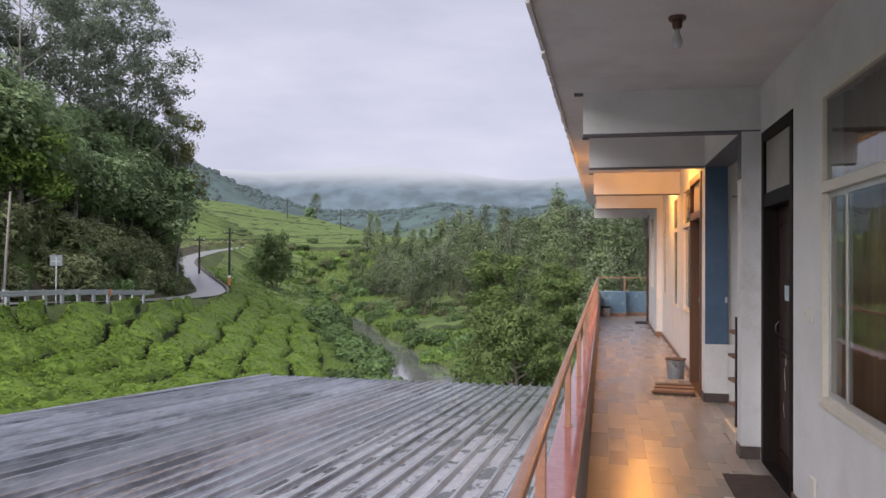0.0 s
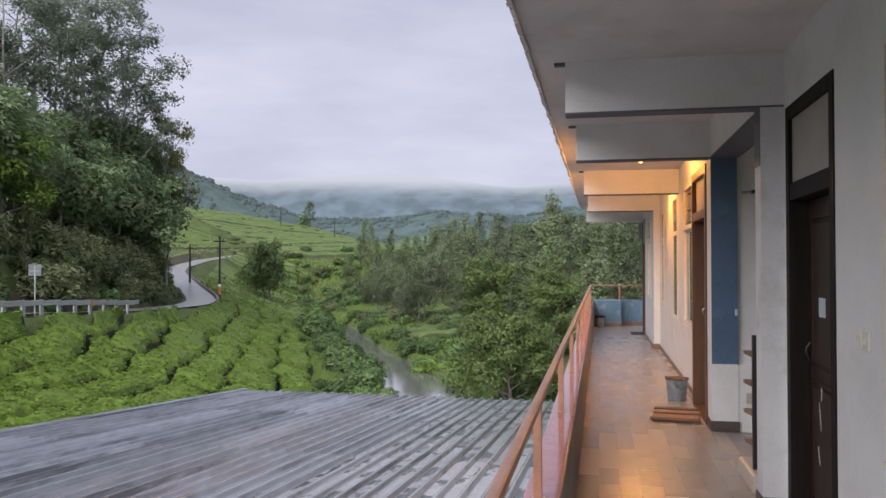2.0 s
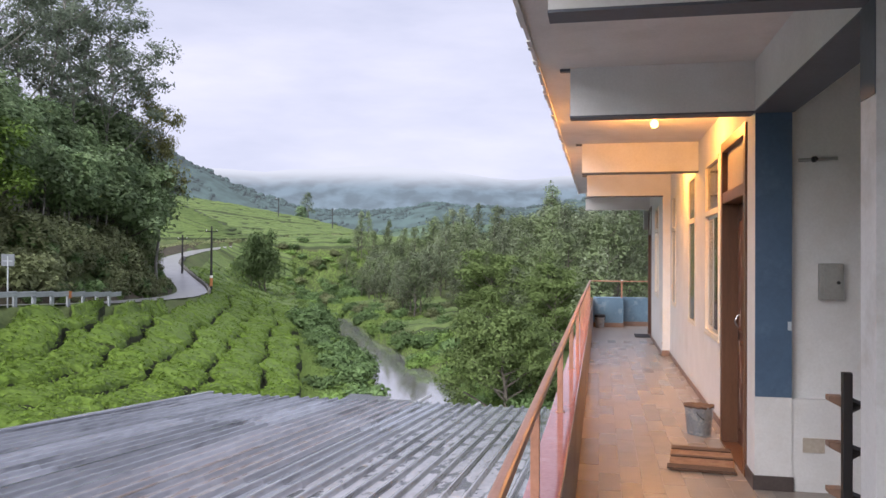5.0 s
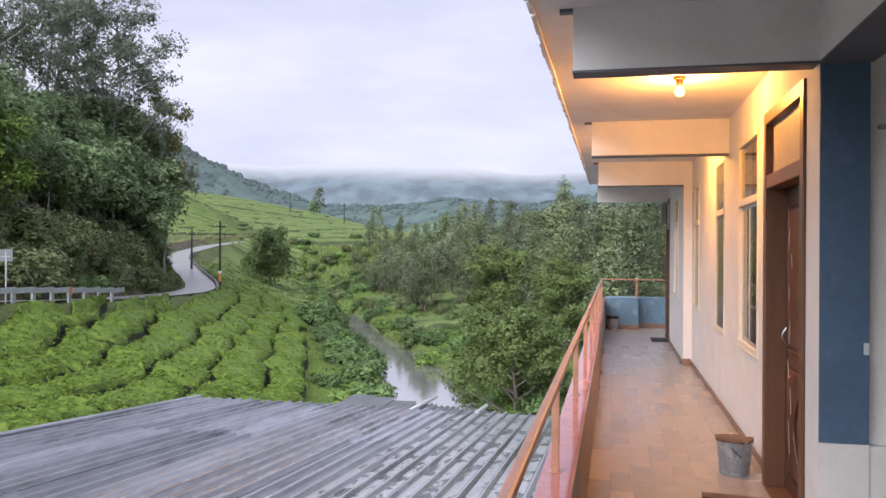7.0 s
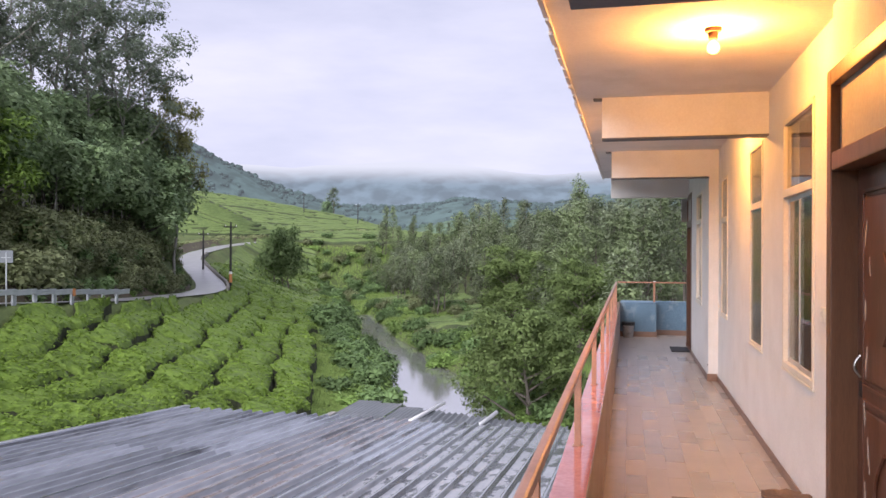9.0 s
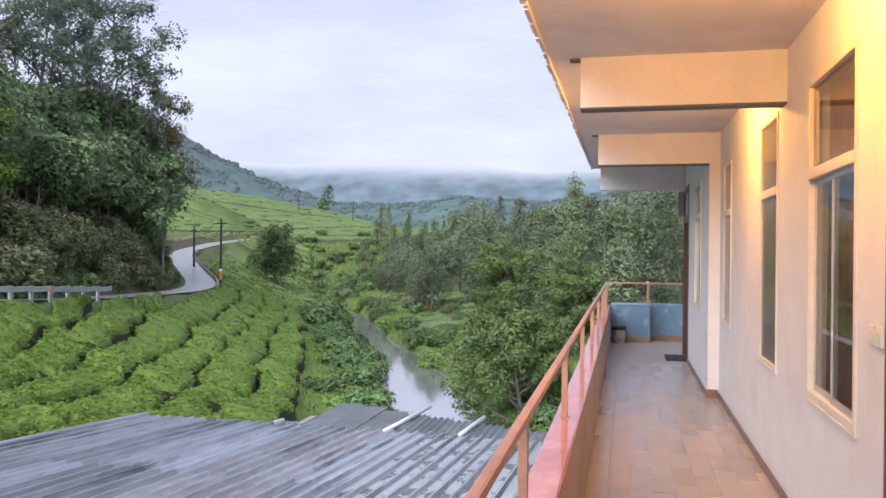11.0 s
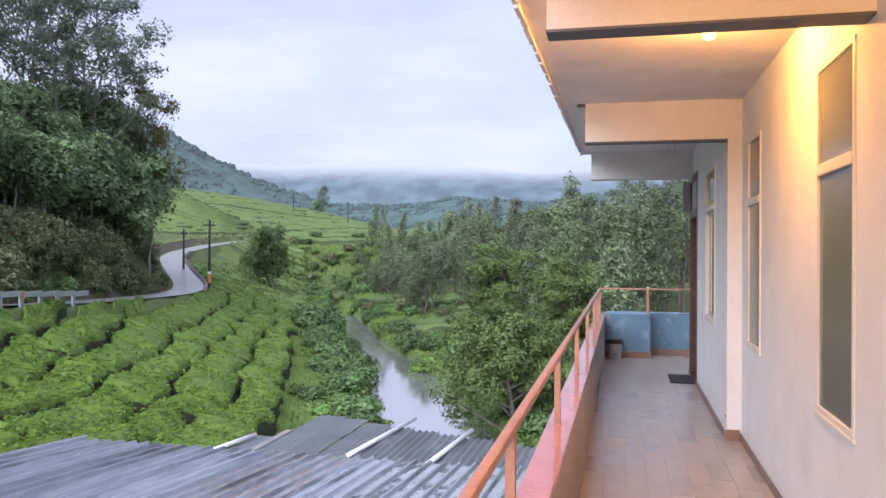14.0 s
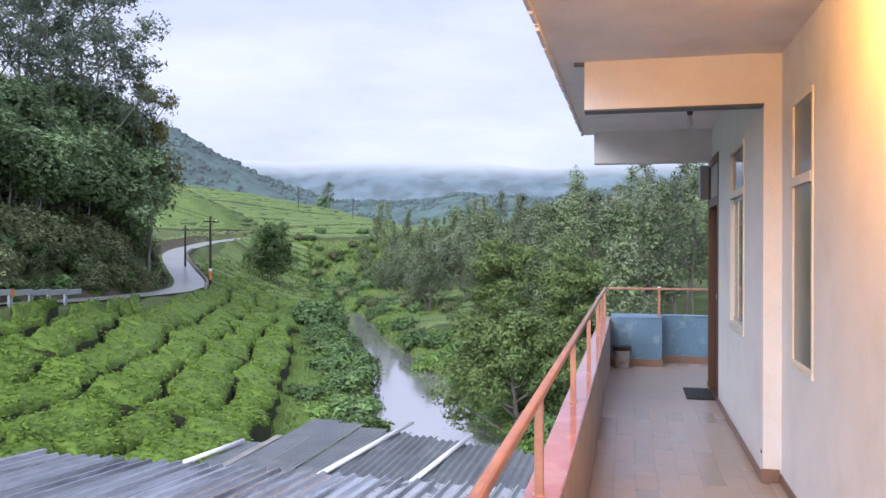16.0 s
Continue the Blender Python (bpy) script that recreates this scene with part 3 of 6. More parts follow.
for y in [2.93 + 1.895 * k for k in range(-5, 9)] + [19.2, Y1 - 0.005]:
    p = part("post", box((RAIL_X - 0.026, y - 0.016, CAP), (RAIL_X + 0.008, y + 0.016, 1.0345), 0.003), RAIL, rail)
    part("foot_plate", box((RAIL_X - 0.034, y - 0.024, CAP), (RAIL_X + 0.018, y + 0.024, CAP + 0.004), 0.001), RAIL, p)
part("post", box((0.575, Y1 - 0.02, 0.667), (0.612, Y1 + 0.02, 1.07), 0.003), RAIL, rail)
part("post_cap", box((0.57, Y1 - 0.025, 1.07), (0.617, Y1 + 0.025, 1.082), 0.003), PIPE, rail, "white cap")

# roof slab, soffit, beams
bm = bmesh.new()
add_box(bm, (-0.335, Y0, CEIL), (4.0, Y_SLAB, CEIL + 0.14))
rng = np.random.default_rng(5)
y = Y0
while y < Y_SLAB - 0.3:      # ragged plaster along the drip edge
    ln = rng.uniform(0.05, 0.30)
    add_box(bm, (-0.345 - rng.uniform(0, 0.012), y, CEIL - 0.022 - rng.uniform(0, 0.014)), (-0.325, y + ln, CEIL + 0.08))
    y += ln + rng.uniform(0.0, 0.04)
tagged(part("ceiling", bm, CEILING), "off-white plastered concrete ceiling with a ragged eave", "ceiling", kind="structure")
for nm, y, right in (("beam_1", 5.13, 1.27), ("beam_2", 7.60, 1.14), ("beam_3", 11.44, WALL), ("beam_4", 15.10, WALL_END), ("beam_0", 1.1, WALL_A), ("beam_00", -2.6, WALL_A)):
    tagged(part(nm, box((-0.115, y, BEAM + 0.006), (right, y + 0.15, CEIL)), PLASTER), "off-white plastered cross beam under the ceiling", "beam", kind="structure")
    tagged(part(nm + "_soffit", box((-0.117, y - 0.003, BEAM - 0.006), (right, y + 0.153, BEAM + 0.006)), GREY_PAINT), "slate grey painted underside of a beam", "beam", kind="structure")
    if nm not in ("beam_0", "beam_00"):
        tagged(part(nm + "_notch", box((-0.19, y + 0.004, CEIL - 0.02), (-0.117, y + 0.06, CEIL - 0.001)), GREY_PAINT), "dark notch where the beam meets the eave", "beam", kind="structure")
tagged(part("beam_5", box((-0.20, Y_SLAB - 0.22, BEAM - 0.01), (WALL_END, Y_SLAB, CEIL - 0.001)), CEILING), "off-white edge beam at the end of the roof slab", "beam", kind="structure")

# skirting strips
for nm, x, ya, yb in (("skirting_1", WALL_A, Y0, 4.03), ("skirting_2", WALL, 9.131, 15.13), ("skirting_3", WALL_END, 15.13, 17.95), ("skirting_4", WALL_END, 19.0, 19.06)):
    tagged(part(nm, box((x - 0.012, ya, 0.0), (x - 0.001, yb, 0.065), 0.003), SKIRT), "brown tile skirting", "skirting", kind="structure")
for nm, lo, hi in (("skirting_5", (WALL_END - 0.012, 15.118, 0), (WALL - 0.0125, 15.129, 0.095)), ("skirting_6", (1.113, 5.118, 0), (WALL_A, 5.129, 0.10)),
                   ("skirting_7", (1.113, 5.129, 0), (1.124, 5.31, 0.10)), ("skirting_8", (1.136, PIER_B[0] - 0.012, 0), (1.40, PIER_B[0] - 0.001, 0.10)),
                   ("skirting_9", (1.136, PIER_B[0] - 0.001, 0), (1.147, 7.924, 0.10))):
    tagged(part(nm, box(lo, hi, 0.003), SKIRT if nm == "skirting_5" else SKIRT_DARK), "brown tile skirting" if nm == "skirting_5" else "dark grey-brown tile skirting", "skirting", kind="structure")


# ---- doors and windows ----
def door(name, face, y0, y1, top, bar, label, FRAME=FRAME, DOOR=DOOR, carved=True, proud=0.008):
    d = thing(name, label, "door", kind="structure")
    fw, dp = 0.085, 0.17
    xs, xe = face - proud, face + dp
    part("jamb", box((xs, y0, 0), (xe, y0 + fw, top), 0.006), FRAME, d)
    part("jamb", box((xs, y1 - fw, 0), (xe, y1, top), 0.006), FRAME, d)
    part("head", box((xs, y0 + fw, top - fw), (xe, y1 - fw, top), 0.006), FRAME, d)
    part("transom_bar", box((xs + 0.004, y0 + fw, bar - 0.05), (xe, y1 - fw, bar + 0.045), 0.006), FRAME, d)
    part("transom_panel", box((face + 0.015, y0 + fw, bar + 0.045), (face + 0.035, y1 - fw, top - fw)), TRANSOM, d)
    part("transom_bead", box((face + 0.003, y0 + fw, bar + 0.045), (face + 0.0149, y1 - fw, bar + 0.058), 0.003), FRAME, d)
    lx = face + 0.10
    a, b = y0 + fw + 0.003, y1 - fw - 0.003
    leaf = part("leaf", box((lx, a, 0.012), (lx + 0.042, b, bar - 0.053), 0.004), DOOR, d, "carved dark wood door leaf")
    mid = (a + b) / 2
    for za, zb in ((0.16, 0.86), (1.0, bar - 0.20)):
        part("raised_panel", box((lx - 0.014, a + 0.15, za), (lx + 0.002, b - 0.15, zb), 0.012), DOOR, leaf)
        for yy in (a + 0.115, b - 0.135):
            part("moulding", box((lx - 0.012, yy, za - 0.02), (lx + 0.001, yy + 0.02, zb + 0.02), 0.005), DOOR, leaf)
        for zz in (za - 0.04, zb + 0.02):
            part("moulding", box((lx - 0.012, a + 0.115, zz), (lx + 0.001, b - 0.115, zz + 0.02), 0.005), DOOR, leaf)
    # carved scrolls
    for cz, sgn in ((0.50, 1), (1.42, -1)) if carved else ():
        bm = bmesh.new()
        pts = [(lx - 0.02, mid + 0.13 * math.sin(q * 3.2) * sgn, cz + (q - 0.5) * 0.42) for q in [i / 14 for i in range(15)]]
        for p, q in zip(pts, pts[1:]):
            add_tube(bm, p, q, 0.011, sides=6)
        part("carving", bm, DOOR, leaf)
    bm = bmesh.new()
    hy = b - 0.06
    arc = [(lx - 0.003 - 0.028 * math.sin(math.pi * i / 8), hy, 1.0 + 0.11 * i / 8) for i in range(9)]
    for p, q in zip(arc, arc[1:]):
        add_tube(bm, p, q, 0.007, sides=8)
    part("handle", bm, CHROME if carved else BLACK, leaf, "dull steel pull handle" if carved else "dark pull handle")
    part("lock_plate", box((lx - 0.004, hy - 0.02, 0.90), (lx, hy + 0.02, 0.98), 0.001), BLACK, leaf)
    # pale streaks: worn scuffs on the plain door, painted highlights on carved ones
    marks = ((0.30, 0.62, 0.16, 12), (0.34, 0.80, 0.08, -8), (0.27, 0.42, 0.10, 20)) if not carved else ((0.20, 0.30, 0.20, 10), (0.24, 0.56, 0.17, 14), (0.18, 0.78, 0.12, 5), (0.21, 1.02, 0.15, -6), (0.19, 1.30, 0.10, 4), (0.26, 1.52, 0.09, 8), (0.20, 1.66, 0.13, -14))
    for dy, z, ln, tilt in marks:
        bm = bmesh.new()
        for k in range(5):
            f0, wd = k / 5, 0.010 * math.sin(math.pi * (k + 0.5) / 5) + 0.002
            cy = b - dy + (f0 - 0.5) * ln * math.tan(radians(tilt)) + 0.003 * math.sin(k * 5 + z * 40)
            add_box(bm, (lx - 0.0165, cy - wd, z + f0 * ln), (lx - 0.0145, cy + wd, z + (f0 + 0.21) * ln))
        part("scuff_mark", bm, SCUFF_GLINT, leaf, "pale scuff and highlight streak")
    part("threshold", box((xs, y0 + fw, 0.0), (xe, y1 - fw, 0.014), 0.003), FRAME, d)
    return leaf


leaf1 = door(*DOORS[0], "closed dark stained wooden door in a dark frame", DARK_FRAME, DOOR, False)
part("sticker", box((DOORS[0][1] + 0.083, 4.55, 1.28), (DOORS[0][1] + 0.0855, 4.68, 1.39)), PAPER, leaf1, "pale blue paper sticker")
door(*DOORS[1], "closed carved brown wooden door with pale worn scuffs", CASING, DOOR_WORN, True, 0.032)
door(*DOORS[2], "narrow reddish brown wooden door with a transom")


def window(name, face, y0, y1, z0, z1, bar, kind, label):
    w = thing(name, label, "window", kind="structure")
    fm = WIN_FRAME
    fw = 0.042 if kind == "slide" else 0.03
    xs, xe = face - 0.010, face + (0.05 if kind == "slide" else 0.03)
    part("window_frame", box((xs, y0, z0), (xe, y0 + fw, z1), 0.005), fm, w)
    part("window_frame", box((xs, y1 - fw, z0), (xe, y1, z1), 0.005), fm, w)
    part("window_frame", box((xs, y0 + fw, z1 - fw), (xe, y1 - fw, z1), 0.005), fm, w)
    part("window_frame", box((xs, y0 + fw, z0), (xe, y1 - fw, z0 + fw), 0.005), fm, w)
    part("cross_bar", box((xs - 0.006, y0 + fw, bar - 0.03), (xe, y1 - fw, bar + 0.03), 0.005), fm, w)
    part("window_sill", box((face - 0.016, y0 - 0.01, z0 - 0.022), (face + 0.03, y1 + 0.01, z0 - 0.001), 0.005), fm, w)
    g = face + (0.016 if kind == "slide" else 0.004)
    pane_mat = GLASS if kind == "slide" else FROST
    up = part("pane", box((g, y0 + fw, bar + 0.03), (g + 0.005, y1 - fw, z1 - fw)), pane_mat, w, "transom pane")
    panes = [up]
    if kind == "slide":
        mid = y1 - 0.43 if y1 - y0 > 1.2 else (y0 + y1) / 2
        for a, b, dx in ((y0 + fw, mid + 0.02, 0.0), (mid - 0.02, y1 - fw, 0.014)):
            s = thing("sash", "", "")
            s.parent = w
            for q in ("label", "category"):
                if q in s:
                    del s[q]
            x = g - 0.006 + dx
            lo, hi = z0 + fw, bar - 0.03
            part("stile", box((x, a, lo), (x + 0.012, a + 0.03, hi), 0.002), ALU, s)
            part("stile", box((x, b - 0.03, lo), (x + 0.012, b, hi), 0.002), ALU, s)
            part("stile", box((x, a + 0.03, lo), (x + 0.012, b - 0.03, lo + 0.035), 0.002), ALU, s)
            part("stile", box((x, a + 0.03, hi - 0.03), (x + 0.012, b - 0.03, hi), 0.002), ALU, s)
            panes.append(part("pane", box((x + 0.004, a + 0.03, lo + 0.035), (x + 0.008, b - 0.03, hi - 0.03)), pane_mat, s))
    else:
        panes.append(part("pane", box((g, y0 + fw, z0 + fw), (g + 0.005, y1 - fw, bar - 0.03)), pane_mat, w, "frosted lower pane"))
    for p in panes:
        p.visible_shadow = False
    if kind == "slide":
        # pleated curtain behind the glass
        n, zlo, zhi = int((y1 - y0) / 0.02), z0 + 0.01, z1 - 0.01
        yy = np.linspace(y0 + 0.004, y1 - 0.004, n)
        xx = face + 0.115 + 0.022 * np.sin(yy * 46 + 2 * np.sin(yy * 7))
        v = np.concatenate([np.c_[xx, yy, np.full(n, zlo)], np.c_[xx + 0.01, yy, np.full(n, zhi)]])
        f = [(i, i + 1, n + i + 1, n + i) for i in range(n - 1)]
        c = raw("curtain", v, f, CURTAIN, None, True)
        sol = c.modifiers.new("thickness", "SOLIDIFY")
        sol.thickness = 0.004
        tagged(c, "brown pleated curtain hanging behind the window glass", "curtain")


window(*WINDOWS[0], "slide", "cream framed sliding window with a fixed pane above")
window(*WINDOWS[1], "slide", "cream framed sliding window beside a brown door")
window(*WINDOWS[2], "frost", "narrow cream framed window with frosted panes")
window(*WINDOWS[3], "frost", "narrow cream framed window with frosted panes")
window(*WINDOWS[4], "slide", "cream framed sliding window near the gallery's end")
window(*WINDOWS[5], "slide", "cream framed sliding window with a fixed pane above")


def switch_plate(x, y, z, n):
    s = thing("switch_plate", "cream plastic double switch plate on the wall", "switch", (x, y, z), "switch plates")
    for k in range(n):
        part("plate", box((-0.012, 0.10 * k, 0), (0, 0.10 * k + 0.085, 0.085), 0.004), PLASTIC, s)
        for q in (0.022, 0.05):
            part("rocker", box((-0.0165, 0.10 * k + q, 0.028), (-0.0125, 0.10 * k + q + 0.016, 0.058), 0.001), PLASTIC, s)
    return s


switch_plate(WALL_A, 3.52, 1.20, 2)
switch_plate(WALL, 9.42, 1.23, 2)
switch_plate(WALL_END, 17.62, 1.22, 1)
tagged(part("socket_box", box((WALL_A - 0.02, 3.44, 0.20), (WALL_A - 0.001, 3.54, 0.30), 0.004), PLASTIC), "cream socket box low on the wall", "socket")


# ---- ceiling bulbs ----
def bulb(x, y, lit):
    b = thing("ceiling_bulb", "lit warm round bulb in a ceiling holder" if lit else "unlit bulb in a brown ceiling holder", "bulb", (x, y, CEIL - 0.0005), "ceiling bulbs")
    part("rose", lathe([(0.045, -0.022), (0.05, -0.012), (0.05, 0.0)], 20), FRAME, b, smooth=False)
    part("holder", lathe([(0.02, -0.07), (0.027, -0.06), (0.03, -0.0225)], 16), FRAME, b)
    if lit:
        prof = [(0.012, -0.0705), (0.02, -0.078), (0.034, -0.095), (0.038, -0.113), (0.034, -0.131), (0.02, -0.146), (0.004, -0.151)][::-1]
        g = part("globe", lathe(prof, 18), BULB_ON, b, "glowing globe", True)
        g.visible_shadow = False
        lamp = bpy.data.lights.new("bulb_light", "POINT")
        lamp.energy, lamp.color, lamp.shadow_soft_size = BULB_WATTS, (1.0, 0.41, 0.075), 0.04
        new("bulb_light", lamp).location = (x, y, CEIL - 0.115)
    else:
        prof = [(0.012, -0.0705), (0.014, -0.09), (0.026, -0.125), (0.03, -0.145), (0.024, -0.168), (0.004, -0.18)][::-1]
        part("globe", lathe(prof, 18), BULB_OFF, b, "clear unlit globe", True)


BULB_WATTS = 92.0
for x, y, lit in ((0.46, 3.14, False), (0.59, 9.45, True), (0.68, 12.52, True), (0.76, 17.2, False)):
    bulb(x, y, lit)


# ---- loose things on the gallery ----
def bucket(x, y, r, h, label, lid, skin=GALV):
    b = thing("bucket", label, "bucket", (x, y, 0.0005), "buckets")
    part("pail", lathe([(r * 0.78, 0.0), (r * 0.8, 0.012), (r * 0.98, h - 0.02), (r * 1.03, h - 0.018), (r * 1.03, h), (r * 0.96, h), (r * 0.93, h - 0.06)], 28), skin, b, smooth=False)
    if lid:
        bm = lathe([(r * 0.99, h - 0.014), (r * 1.05, h - 0.010), (r * 1.06, h + 0.006), (r * 0.9, h + 0.010), (r * 0.5, h - 0.002)], 24)
        for v in bm.verts:
            k = noise.noise(v.co * 22 + Vector((3, 1, 0)))
            v.co.z += 0.016 * k
            v.co.x, v.co.y = v.co.x * (1 + 0.05 * k), v.co.y * (1 + 0.05 * k)
        part("crust", bm, MUD, b, "dried cement on the rim")
    bm = bmesh.new()
    arc = [(r * 1.06 * math.cos(q), -r * 0.55 * math.sin(q) - 0.02, h - 0.04 - 0.09 * math.sin(q)) for q in [math.pi * i / 12 for i in range(13)]]
    rings = []
    for i, p in enumerate(arc):
        ahead = (Vector(arc[min(i + 1, 12)]) - Vector(arc[max(i - 1, 0)])).normalized()
        side = ahead.cross(Vector((0, 0.6, 0.8))).normalized()
        up = side.cross(ahead)
        rings.append([bm.verts.new(Vector(p) + 0.004 * (side * math.cos(k * math.pi / 3) + up * math.sin(k * math.pi / 3))) for k in range(6)])
    for a, c in zip(rings, rings[1:]):
        for k in range(6):
            bm.faces.new((a[k], a[(k + 1) % 6], c[(k + 1) % 6], c[k]))
    bm.faces.new(rings[0][::-1])
    bm.faces.new(rings[-1])
    bmesh.ops.recalc_face_normals(bm, faces=bm.faces)
    part("bail", bm, BLACK, b)
    return b


b1 = bucket(0.985, 9.36, 0.128, 0.255, "dented grey metal bucket crusted with cement", True)
b1.rotation_euler = (0, 0, radians(65))
b2 = bucket(0.10, 20.22, 0.12, 0.29, "pale bucket with a dark band beside the end parapet", False, WHITE_PAIL)
part("band", lathe([(0.121, 0.235), (0.1225, 0.24), (0.1265, 0.292), (0.118, 0.294)], 24), BLACK, b2, "dark band round the rim")
b2.rotation_euler = (0, 0, radians(20))
mat = thing("door_mat", "frayed brown coir door mat with a wooden slat edge", "mat", (0.90, 8.33, 0.0005), rz=-6)
bm = box((-0.25, -0.33, 0.0), (0.22, 0.36, 0.018), 0.006)
bmesh.ops.subdivide_edges(bm, edges=bm.edges[:], cuts=4, use_grid_fill=True)
for v in bm.verts:
    if v.co.z > 0.005:
        v.co.z += 0.012 * noise.noise(v.co * 9)
        v.co.x += 0.012 * noise.noise(v.co * 14 + Vector((5, 0, 0)))
part("body", bm, COIR, mat, smooth=True)
for yy, wide in ((-0.36, 0.13), (0.02, 0.05), (0.27, 0.11)):
    part("border", box((-0.27 + 0.02 * (yy > 0), yy, 0.019), (0.215, yy + wide, 0.030), 0.006), MUD, mat, "dark brown woven border")
dm = thing("floor_mat", "dark brown flat mat before the dark door", "mat", (0.91, 3.74, 0.0005))
bm = box((0, 0, 0), (0.34, 0.87, 0.012), 0.004)
bmesh.ops.subdivide_edges(bm, edges=bm.edges[:], cuts=3, use_grid_fill=True)
for v in bm.verts:
    if v.co.z > 0.004:
        v.co.z += 0.004 * noise.noise(v.co * 7)
part("body", bm, DARK_MAT, dm, smooth=False)
rm = thing("rubber_mat", "black ribbed rubber mat before the end door", "mat", (0.80, 18.1, 0.0005))
part("base", box((0, 0, 0), (0.29, 0.68, 0.008), 0.002), RUBBER, rm)
for k in range(6):
    part("rib", box((0.008 + 0.047 * k, 0.015, 0.008), (0.033 + 0.047 * k, 0.665, 0.018), 0.003), RUBBER, rm)
tagged(part("pipe_hole", tube((WALL_END - 0.004, 15.19, 0.20), (WALL_END + 0.02, 15.19, 0.20), 0.014), BLACK), "small dark pipe hole in the corner plaster", "hole")
ent = thing("wall_box", "small dark metal box above the end door", "box", (WALL_END - 0.09, 19.02, 2.18))
part("case", box((0, 0, 0), (0.09, 0.16, 0.40), 0.006), CONCRETE, ent)
part("lid", box((-0.006, 0.015, 0.02), (-0.0005, 0.145, 0.38), 0.002), METERBOX, ent)

# floor tiles, last of the gallery: narrow tiles in staggered columns
TW, TL = 0.1495, 0.446
def tile_piece(wide):
    bm = box((0, 0, -0.006), (wide - 0.002, TL - 0.002, 0.0), 0.001)
    data = bpy.data.meshes.new("tile")
    bm.to_mesh(data)
    bm.free()
    data.materials.append(TILE)
    return data


whole_tile, cut_tile = tile_piece(TW), tile_piece(0.115)
rest = bmesh.new()
for i in range(9):
    for j in range(int((Y1 + 0.33 - Y0) / TL)):
        yj = Y0 + 0.01 + j * TL + (TL / 2 if i % 2 else 0.0)
        if yj > Y1 + 0.33 - TL:
            break
        x0 = -0.052 + i * TW
        if 3.0 < yj < 17.0:
            o = new("tile", whole_tile if i < 8 else cut_tile)
            o.parent = floor
            o.location = (x0, yj, random.uniform(-0.0006, 0.0006))
        else:
            add_box(rest, (x0, yj, -0.006), (x0 + (TW - 0.002 if i < 8 else 0.113), yj + TL - 0.002, random.uniform(-0.0006, 0.0006)))
part("far_tiles", rest, TILE, floor)["kind"] = "stuff"

# ---- land: the valley runs along s, and w crosses it to the right ----
CS, SN = 0.917, 0.40


def to_world(w, s):
    return CS * w - SN * s, SN * w + CS * s


def to_valley(x, y):
    return CS * x + SN * y, -SN * x + CS * y


ROAD_S = np.array([-200, 0, 30, 48, 54, 60, 75, 88, 97, 106, 116, 127, 138, 148, 160, 175, 190, 205, 225, 250, 320])
ROAD_W = np.array([-100, -33, -21.5, -15.2, -12.9, -10.9, -9.5, -8.4, -8.0, -9.1, -11.4, -13.9, -15.9, -16.1, -15.2, -14, -9, 0, 18, 40, 70])    # centre line
ROAD_Z = np.array([-3, -0.6, -0.8, -1.15, -1.45, -1.75, -2.3, -2.7, -2.7, -2.35, -1.5, -0.45, 0.45, 1.2, 1.85, 2.6, 3.6, 4.6, 4.2, 3, 2])
S_FINE = np.linspace(-200, 320, 1041)
_k = np.exp(-np.linspace(-2, 2, 21) ** 2)
_k /= _k.sum()
smooth_row = lambda v: np.convolve(np.pad(np.interp(S_FINE, ROAD_S, v), 10, mode="edge"), _k, "valid")
RW, RZ = smooth_row(ROAD_W), smooth_row(ROAD_Z)
road_w, road_z = (lambda s: np.interp(s, S_FINE, RW)), (lambda s: np.interp(s, S_FINE, RZ))
ROAD_HALF, RIVER_W, RIVER_Z = 1.7, 11.0, -8.5
RIVER_S = np.array([30, 50, 60, 72, 80, 90, 98, 124, 150, 200])
river_c = lambda s: np.interp(s, RIVER_S, [10.7, 10.9, 11.4, 11.6, 11.6, 10.9, 10.8, 11.4, 11.0, 10.0]) + 0.2 * np.sin(s * 0.31)
river_h = lambda s: np.interp(s, RIVER_S, [3.0, 3.0, 3.1, 2.6, 2.25, 2.2, 2.15, 1.7, 1.2, 1.0])


def spur_foot(w):
    return np.interp(w, [-60, -20, -12, -5, 3], [190, 192, 194, 200, 208])


def spur_crest(w):
    return np.clip(6.7 - 0.50 * (w + 5.2), None, 24)


